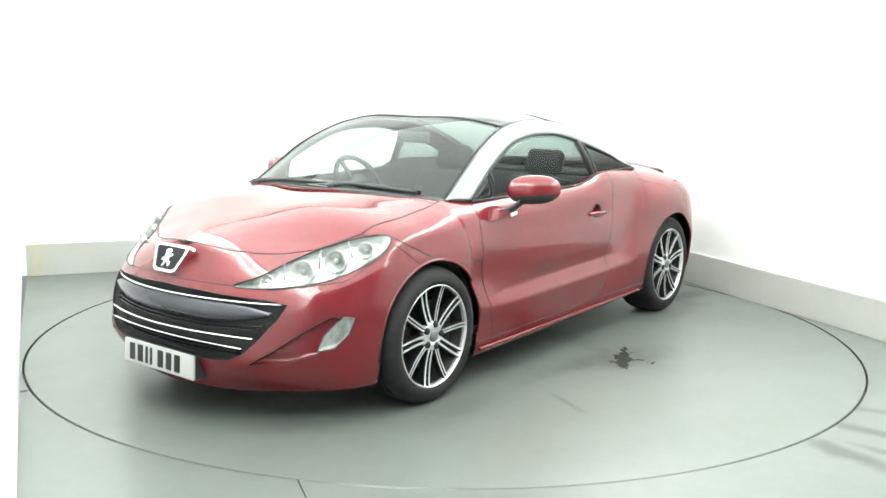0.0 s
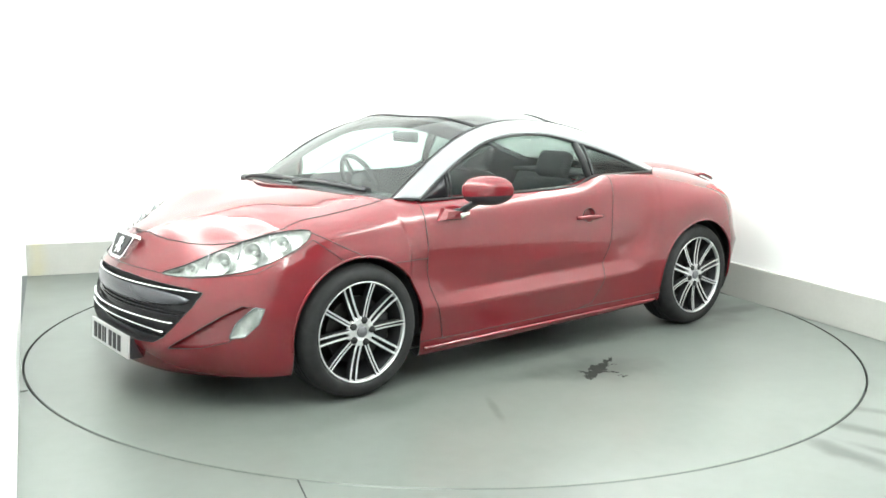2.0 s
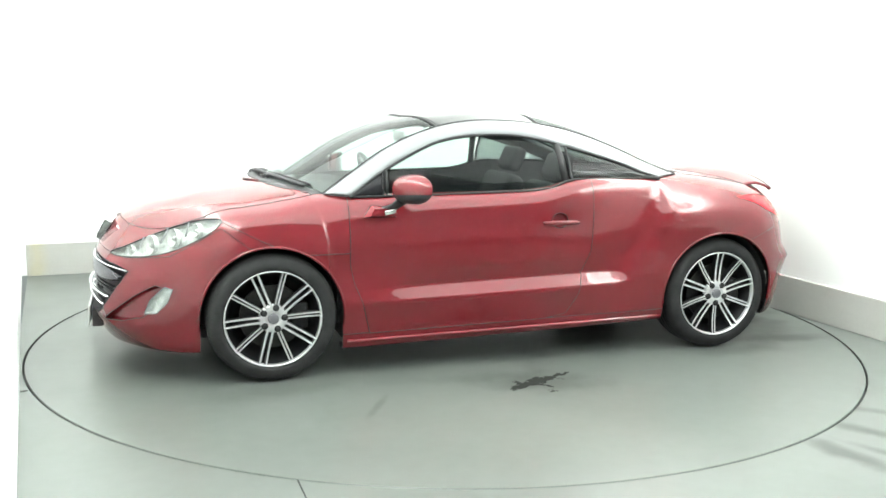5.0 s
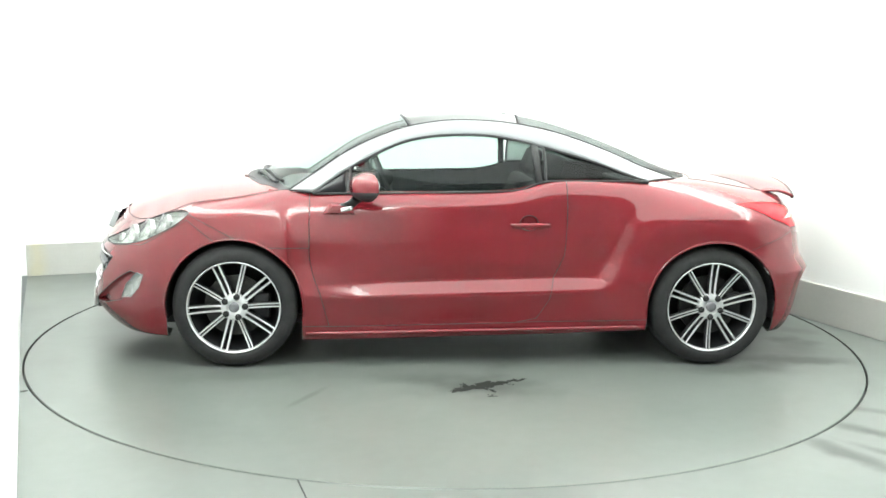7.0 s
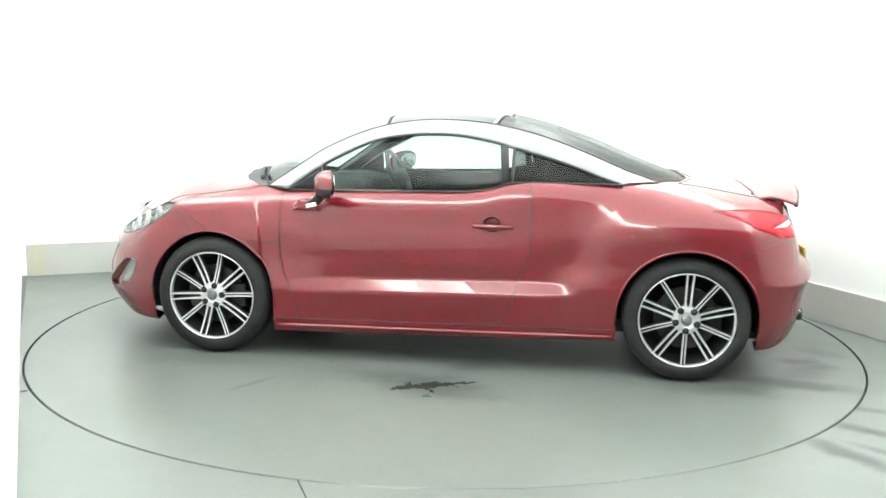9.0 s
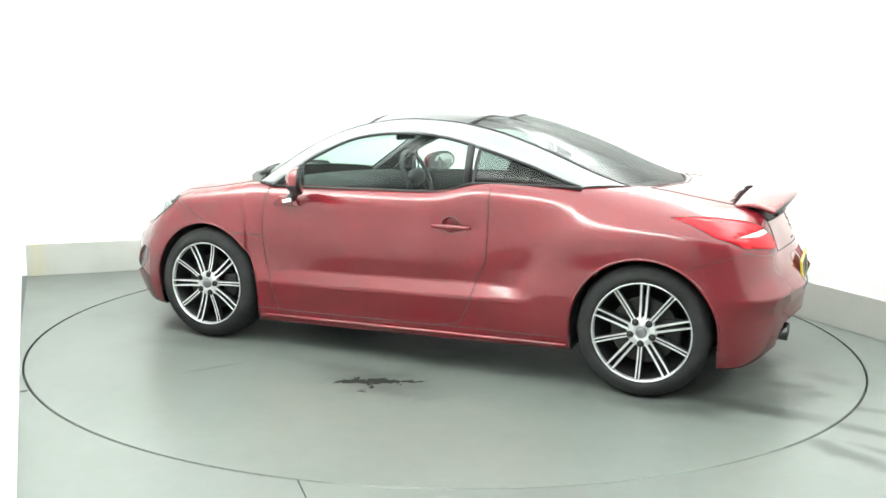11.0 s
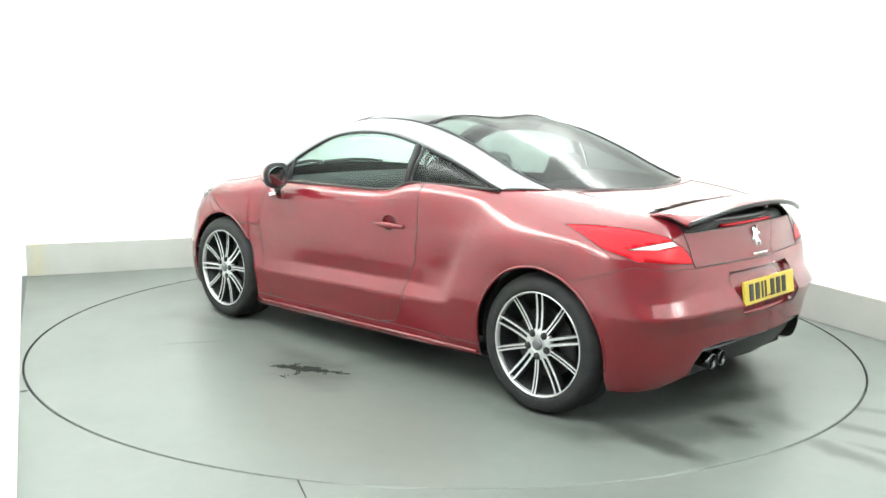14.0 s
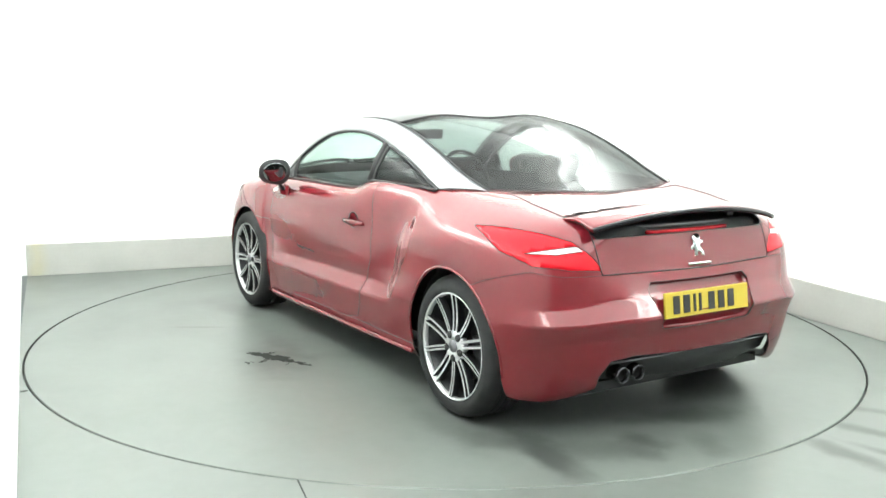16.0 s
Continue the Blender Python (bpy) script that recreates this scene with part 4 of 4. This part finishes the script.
def shield(scale, depth, lift):
    bm = bmesh.new()
    n = len(SHIELD)
    slope = Vector((-.53, 0, 1)).normalized()
    mid = Vector((2.128 + lift * .88, -.012, .704 + lift * .45))
    f = [bm.verts.new(mid + Vector((0, a * scale, 0)) + slope * (b * scale)) for a, b in SHIELD]
    back = [bm.verts.new(v.co - Vector((depth, 0, depth * .5))) for v in f]
    bm.faces.new(f)
    for i in range(n):
        bm.faces.new((f[i], f[(i + 1) % n], back[(i + 1) % n], back[i]))
    bmesh.ops.recalc_face_normals(bm, faces=bm.faces[:])
    return bm


badge = part("front_badge", shield(1.0, .03, .022), CHROME, car, "bright shield-shaped badge", smooth=False)
part("badge_field", shield(.80, .02, .025), GLOSSBLACK, badge, smooth=False)
bm = emblem(Matrix.Translation((2.154, -.012, .716)) @ Matrix.Rotation(radians(90), 4, "Z") @ Matrix.Rotation(radians(-28), 4, "X"), .85)
part("badge_emblem", bm, CHROME, badge)


# number plates with bars for the writing
def plate(name, m, mat, label):
    bm = bmesh.new()
    box(bm, -.26, .26, -.006, .006, -.0555, .0555, m, .003)
    p = part(name, bm, mat, car, label, smooth=False)
    x = -.215
    for k in range(7):
        w = .05 if k != 2 and k != 3 else .022
        b = bmesh.new()
        box(b, x, x + w - .012 if w > .03 else x + .014, -.0095, -.004, -.039, .039, m)
        part("plate_bar", b, INK, p, smooth=False)
        x += w + .012 + (.025 if k == 3 else 0)
    return p


plate("front_plate", Matrix.Translation((2.220, -.005, .257)) @ Matrix.Rotation(radians(90), 4, "Z") @ Matrix.Rotation(radians(-3), 4, "X"), PLATEWHITE, "white front plate with black bars")
plate("rear_plate", Matrix.Translation((-1.998, -.0, .592)) @ Matrix.Rotation(radians(-90), 4, "Z") @ Matrix.Rotation(radians(-8), 4, "X"), PLATEYELLOW, "yellow rear plate with black bars")
holder = bmesh.new()
box(holder, 2.15, 2.206, -.25, .25, .195, .30, None, .006)
part("plate_holder", holder, PLASTIC, car, smooth=False)
part("plate_recess", both(pocket(plate_skin, (.030, 0, .004), 1.0)), PAINT, car)

# cowl, wipers
part("cowl", both(cowl_skin), PLASTIC, car, "black plastic cowl below the windscreen")
for pts in ([(1.255, -.44, .975), (1.25, -.36, .996), (1.25, -.15, 1.008), (1.21, .12, 1.004)], [(1.24, .14, .992), (1.225, .22, 1.012), (1.17, .42, 1.003), (1.10, .60, .985)]):
    c = catmull(pts, 6)
    bm = bmesh.new()
    tube_bm(bm, c, .011, 8)
    arm = part("wiper", bm, PLASTIC, car, "black windscreen wiper")
    bl = bmesh.new()
    tube_bm(bl, [(p[0] - .035, p[1], p[2] + .004) for p in c[3:]], .008, 6)
    part("wiper_blade", bl, SEAL, arm)
    kn = turned([(0, .022), (.018, .020), (.024, .008), (.024, -.01)], 16, facing(pts[0], (0.2, 0, 1)))
    part("wiper_pivot", kn, PLASTIC, arm)


MIRROR = material("mirror_glass", (0.35, 0.37, 0.37), 0.03, 1.0)


# door mirrors
def make_mirror(s):
    bm = bmesh.new()
    bmesh.ops.create_uvsphere(bm, u_segments=36, v_segments=20, radius=1)
    m = Matrix.Translation((.590, s * .978, .993)) @ Matrix.Rotation(radians(-10 * s), 4, "Z") @ Matrix.Rotation(radians(4 * s), 4, "X")
    back, under = [], []
    bmesh.ops.recalc_face_normals(bm, faces=bm.faces[:])
    for f in bm.faces:
        c = f.calc_center_median()
        if c.x < -.06:
            back.append(f)
        elif c.z < -.30:
            under.append(f)
    for v in bm.verts:
        c = v.co
        x = c.x * (.095 if c.x > 0 else .014) - .072 * (c.y * s + .05)
        z = math.copysign(abs(c.z) ** .85, c.z) * .077 * (1.0 - 0.10 * c.y * s)
        v.co = m @ Vector((x, math.copysign(abs(c.y) ** .8, c.y) * .112, z))
    rim = take(bm, back)
    low = take(bm, [f for f in under if f.is_valid])
    cap = part("door_mirror", bm, PAINT, car, "red door mirror on a black foot")
    part("mirror_base", low, PLASTIC, cap, "black lower mirror shell")
    part("mirror_bezel", rim, PLASTIC, cap)
    g = bmesh.new()
    bmesh.ops.create_circle(g, cap_ends=True, segments=36, radius=1)
    for v in g.verts:
        a, b = v.co.x, v.co.y
        v.co = m @ Vector((-.018 - .072 * (a * s * .74 + .05), a * .083, b * .056))
    bmesh.ops.solidify(g, geom=g.faces[:], thickness=.003)
    part("mirror_glass", g, MIRROR, cap, "mirror glass")
    st = bmesh.new()
    pts = [Vector(p) for p in ((.735, .865, .868), (.70, .89, .885), (.665, .915, .91), (.64, .94, .935))]
    rows = []
    for k, p in enumerate(pts):
        w = (.045, .036, .032, .036)[k]
        h = (.026, .018, .016, .018)[k]
        rows.append([st.verts.new((p.x + w * math.cos(a), s * p.y, p.z + h * math.sin(a))) for a in np.linspace(0, 2 * math.pi, 13)[:-1]])
    for A, B in zip(rows, rows[1:]):
        for q in range(12):
            st.faces.new((A[q], A[(q + 1) % 12], B[(q + 1) % 12], B[q]))
    bmesh.ops.recalc_face_normals(st, faces=st.faces[:])
    part("mirror_stem", st, PLASTIC, cap)
    tip = bmesh.new()
    box(tip, -.03, .03, -.004, .004, -.011, .011, Matrix.Translation((.705, s * .925, .872)) @ Matrix.Rotation(radians(12), 4, "Y"), .003)
    part("mirror_trim", tip, CHROME, cap)
    ft = bmesh.new()
    f = [ft.verts.new((x, s * y, z)) for x, y, z in ((.835, .868, .838), (.66, .880, .838), (.70, .872, .895), (.79, .862, .90))]
    bk = [ft.verts.new((v.co.x, v.co.y - s * .03, v.co.z)) for v in f]
    out = [ft.verts.new((x, s * y, z)) for x, y, z in ((.80, .893, .848), (.68, .905, .848), (.705, .900, .884), (.78, .888, .886))]
    for A, B in ((f, bk), (out, f)):
        for q in range(4):
            ft.faces.new((A[q], A[(q + 1) % 4], B[(q + 1) % 4], B[q]))
    ft.faces.new(out)
    bmesh.ops.recalc_face_normals(ft, faces=ft.faces[:])
    part("mirror_foot", ft, PAINT, cap, smooth=False)


for s in (1, -1):
    make_mirror(s)

# door handles
for s, door in ((-1, doors[0]), (1, doors[1])):
    src = dish_skin.copy() if s > 0 else mirrored(dish_skin)
    part("handle_dish", pocket(src, (0, -s * .022, 0), .8), PAINT, door)
    bm = bmesh.new()
    rows = []
    for k, x in enumerate(np.linspace(-.172, -.392, 12)):
        t = k / 11
        y = .884 + .016 * math.sin(math.pi * t) ** .6 - .004 * t
        h = .010 + .005 * math.sin(math.pi * t)
        rows.append([bm.verts.new((float(x), s * (y + .009 * math.cos(a)), .785 + h * math.sin(a))) for a in np.linspace(0, 2 * math.pi, 11)[:-1]])
    for A, B in zip(rows, rows[1:]):
        for q in range(10):
            bm.faces.new((A[q], A[(q + 1) % 10], B[(q + 1) % 10], B[q]))
    bm.faces.new(rows[0])
    bm.faces.new(rows[-1][::-1])
    bmesh.ops.recalc_face_normals(bm, faces=bm.faces[:])
    part("door_handle", bm, PAINT, door)

# tail lamps
WSTRIP = [(-1.70, .80, .815), (-1.775, .715, .838), (-1.845, .63, .860), (-1.858, .605, .838), (-1.80, .70, .818)]
for s in (1, -1):
    red = tail_skin.copy()
    white = carve(red, seen(WSTRIP, TU, TV), TU, TV, lambda c: True)
    if s < 0:
        red, white = mirrored(red), mirrored(white)
    lines = seams(red, .002)
    lamp = part("tail_lamp", red, REDLAMP, car, "red wraparound tail lamp")
    thick(lamp, .012)
    part("reversing_lens", white, WHITELAMP, lamp, "clear white strip")
    for q in lines:
        part("lamp_seal", q, SEAL, lamp)

# raised spoiler
part("spoiler_bed", both(pocket(bed_skin, (.02, 0, -.02), 1.0)), PLASTIC, boot_lid, "black bed below the spoiler")


def make_spoiler():
    G = []
    for k in range(37):
        y = -.575 + 1.15 * k / 36
        q = (abs(y) / .575)
        row = []
        for j in range(9):
            t = j / 8
            x = -1.655 - .285 * t + .07 * q ** 2.4 * t
            z = .992 + .018 * math.sin(math.pi * min(1, t * 1.05)) + .006 * t - (.026 + .045 * t) * q ** 2.2 - .02 * (1 - t) ** 2
            row.append((x, y, z))
        G.append(row)
    bm = grid_mesh(G)
    bmesh.ops.recalc_face_normals(bm, faces=bm.faces[:])
    if sum(f.normal.z for f in bm.faces) < 0:
        bmesh.ops.reverse_faces(bm, faces=bm.faces[:])
    return bm


spoiler = part("spoiler", make_spoiler(), PAINT, car, "raised rear spoiler, red above and black below")
thick(spoiler, .013)
lip = bmesh.new()
tube_bm(lip, [(-1.655 - .285 + .07 * (abs(y) / .575) ** 2.4 + .006, y, .992 + .006 - .0 - .071 * (abs(y) / .575) ** 2.2 - .010) for y in np.linspace(-.565, .565, 37)], .012, 8)
part("spoiler_lip", lip, GLOSSBLACK, spoiler)
for y in (-.36, .36):
    bm = bmesh.new()
    box(bm, -1.79, -1.70, y - .02, y + .02, .90, .97, None, .005)
    part("spoiler_strut", bm, PLASTIC, spoiler)
bm = bmesh.new()
bar_on(bm, [(-1.845 + .10 * (y / .5) ** 2, y, .918 - .012 * (y / .5) ** 2) for y in np.linspace(-.46, .46, 21)], .03, .016)
part("spoiler_slat", bm, SATIN, spoiler)
bm = bmesh.new()
bar_on(bm, [(-1.872 + .06 * (y / .5) ** 2, y, .893) for y in np.linspace(-.25, .25, 13)], .016, .016)
part("brake_light", bm, REDLAMP, boot_lid, "red high brake light strip")

# rear badge and script as plain bright shapes
bm = emblem(Matrix.Translation((-1.910, -.01, .825)) @ Matrix.Rotation(radians(-90), 4, "Z") @ Matrix.Rotation(radians(-14), 4, "X"), 1.0)
part("rear_badge", bm, CHROME, boot_lid, "small bright badge")
bm = bmesh.new()
bar_on(bm, [(-1.944, y, .752) for y in np.linspace(-.07, .07, 5)], .006, .010)
part("badge_bar", bm, CHROME, boot_lid)

# diffuser and tailpipes
PIPE = material("dark_chrome", (0.09, 0.09, 0.095), 0.16, 1.0)
bm = bmesh.new()
rows = []
for y in np.linspace(-.565, .565, 27):
    q = abs(y) / .565
    x0 = -1.972 + .075 * q ** 2
    rows.append([(x0, y, .372 - .03 * q), (x0 + .015, y, .345), (x0 + .045, y, .275 - .02 * (1 - q)), (x0 + .16, y, .235), (x0 + .32, y, .225)])
part("diffuser", grid_mesh(rows), PLASTIC, car, "black plastic rear diffuser")
bm = bmesh.new()
bar_on(bm, [(-1.985 + .075 * (abs(y) / .53) ** 2, y, .382 - .03 * abs(y) / .53) for y in np.linspace(-.53, .53, 25)], .012, .006)
part("diffuser_trim", bm, SATIN, car, "grey strip above the diffuser")
bm = bmesh.new()
box(bm, -1.90, -1.70, -.36, .20, .245, .31, None, .03)
part("silencer", bm, ALLOYDARK, car, "dark exhaust silencer")
for y in (.440, .352):
    pipe = turned([(.030, .0), (.034, .004), (.0365, -.004), (.0365, -.13), (.030, -.13), (.030, .0)], 28, facing((-1.958, y, .302), (-1, 0, -.04)))
    tp = part("tailpipe", pipe, PIPE, car, "round dark chrome tailpipe")
    part("tailpipe_bore", turned([(0, -.05), (.0295, -.05), (.0295, -.02)], 24, facing((-1.958, y, .302), (-1, 0, -.04))), SEAL, tp)

# ---- cabin ----
bm = bmesh.new()
prof = [(1.16, .93), (1.0, .945), (.80, .935), (.68, .915), (.63, .87), (.64, .75), (.72, .55)]
rows = [[(x - .03 * (y / .7) ** 2, y, z - .012 * (y / .7) ** 2 + (.025 if .2 < -y < .55 and x < .85 and z > .85 else 0)) for x, z in prof] for y in np.linspace(-.70, .70, 29)]
part("dashboard", grid_mesh(rows), FABRIC, car, "charcoal dashboard")
bm = bmesh.new()
sw = Matrix.Translation((.50, -.36, .925)) @ Matrix.Rotation(radians(-66), 4, "Y")
tube_bm(bm, [sw @ Vector((.182 * math.cos(a), .182 * math.sin(a), 0)) for a in np.linspace(0, 2 * math.pi, 37)[:-1]], .016, 8, True)
wheel_rim = part("steering_wheel", bm, PLASTIC, car, "black steering wheel")
bm = bmesh.new()
for a in (0.0, 2.1, 4.2):
    tube_bm(bm, [sw @ Vector((0, 0, -.02)), sw @ Vector((.175 * math.cos(a + 1.57), .175 * math.sin(a + 1.57), 0))], .014, 6)
bmesh.ops.create_uvsphere(bm, u_segments=16, v_segments=10, radius=.06, matrix=sw)
part("steering_hub", bm, PLASTIC, wheel_rim)


def cushion(x0, x1, y0, y1, z0, z1, m, bevel=.05):
    bm = bmesh.new()
    r = bmesh.ops.create_cube(bm, size=1.0)
    for v in r["verts"]:
        v.co = Vector(((x0 + x1) / 2 + v.co.x * (x1 - x0), (y0 + y1) / 2 + v.co.y * (y1 - y0), (z0 + z1) / 2 + v.co.z * (z1 - z0)))
    bmesh.ops.bevel(bm, geom=bm.edges[:], offset=bevel, segments=4, affect="EDGES", profile=.5)
    for v in bm.verts:
        v.co = m @ v.co
    return bm


for y in (.37, -.37):
    lean = Matrix.Translation((-.22, y, .42)) @ Matrix.Rotation(radians(-22), 4, "Y")
    seat = part("seat", cushion(-.20, .34, -.25, .25, .26, .42, Matrix.Translation((-.06, y, 0))), FABRIC, car, "charcoal front seat")
    part("backrest", cushion(-.07, .06, -.24, .24, .0, .58, lean), FABRIC, seat)
    part("headrest", cushion(-.05, .04, -.13, .13, .60, .77, lean, .04), FABRIC, seat)
for y in (.30, -.30):
    lean = Matrix.Translation((-.86, y, .45)) @ Matrix.Rotation(radians(-24), 4, "Y")
    part("rear_seat", cushion(-.06, .06, -.26, .26, .0, .52, lean), FABRIC, car, "charcoal rear seat")
bm = bmesh.new()
box(bm, -1.36, -1.02, -.60, .60, .93, .955, None, .01)
part("parcel_shelf", bm, FABRIC, car)
bm = bmesh.new()
box(bm, .40, .425, -.12, .12, 1.19, 1.255, None, .012)
part("rear_view_mirror", bm, PLASTIC, car)
for s in (1, -1):
    bm = bmesh.new()
    rows = [[(x, s * (.775 - .01 * k), z) for k, z in enumerate((belt(x)[0] - .004, .80, .55, .26))] for x in np.linspace(.95, -.95, 20)]
    part("door_card", grid_mesh(rows), FABRIC, car)
    bm = bmesh.new()
    tube_bm(bm, [(-.335, s * .80, 1.01), (-.325, s * .75, 1.12), (-.315, s * .695, 1.20)], .022, 8)
    part("door_pillar", bm, SEAL, car)

# ---- marks on the floor ----
def make_stain(name, parent, strokes, seed):
    """A ragged dried spill: many small flakes laid thickly along a few strokes."""
    rng = random.Random(seed)
    bm = bmesh.new()
    count = 0
    for x0, y0, x1, y1, wide, n in strokes:
        for k in range(n):
            t = (k + rng.random()) / n
            w = wide * (0.35 + 0.65 * math.sin(math.pi * min(1, t * 0.9 + 0.08)))
            cx, cy = x0 + (x1 - x0) * t + rng.gauss(0, w * .45), y0 + (y1 - y0) * t + rng.gauss(0, w * .45)
            r, turn, ph = w * rng.uniform(.25, .75), math.atan2(y1 - y0, x1 - x0) + rng.gauss(0, .5), rng.uniform(0, 6)
            count += 1
            z = .0012 + .000012 * (count % 90)
            ring = []
            for q in range(11):
                u = 2 * math.pi * q / 11
                e = r * (1 + .35 * math.sin(3 * u + ph) + rng.uniform(-.2, .2))
                px, py = 1.5 * e * math.cos(u), .7 * e * math.sin(u)
                ring.append(bm.verts.new((cx + px * math.cos(turn) - py * math.sin(turn), cy + px * math.sin(turn) + py * math.cos(turn), z)))
            bm.faces.new(ring)
    bmesh.ops.triangulate(bm, faces=bm.faces[:])
    return part(name, bm, STAIN, parent, smooth=False)


make_stain("oil_stain", turntable, [(.05, 1.295, -.10, 1.20, .036, 34), (-.05, 1.23, -.23, 1.145, .042, 50), (-.18, 1.165, -.36, 1.085, .022, 28),
                                    (-.08, 1.20, -.16, 1.31, .020, 16), (-.02, 1.24, -.01, 1.15, .016, 12), (-.20, 1.15, -.28, 1.20, .014, 10)], 7)
make_stain("oil_spot", turntable, [(-.11, 1.345, -.16, 1.375, .014, 8)], 11)
tagged(blot("floor_scuff", None, STAIN, -2.068, -1.398, .016, .014, 0, 23), "small black spot on the floor paint", "scuff", kind="structure")
bm = bmesh.new()
box(bm, 0, .9, -.003, .003, .0008, .0022, Matrix.Translation((-.558, -2.405, 0)) @ Matrix.Rotation(radians(-70.4), 4, "Z"))
tagged(part("floor_joint", bm, GAPBLACK, None, smooth=False), "thin dark joint in the floor", "joint", kind="structure")


# ---- movement ----
def motions():
    """The turntable carries the car round at an even pace."""
    rows_table, rows_car = [], []
    for k in range(17):
        turn = Matrix.Rotation(radians(-127.6 - 6.868 * k), 4, "Z")
        rows_table.append((float(k), turn))
        rows_car.append((float(k), turn @ Matrix.Translation((OX, OY, 0))))
    walk(turntable, rows_table)
    walk(car, rows_car)


motions()
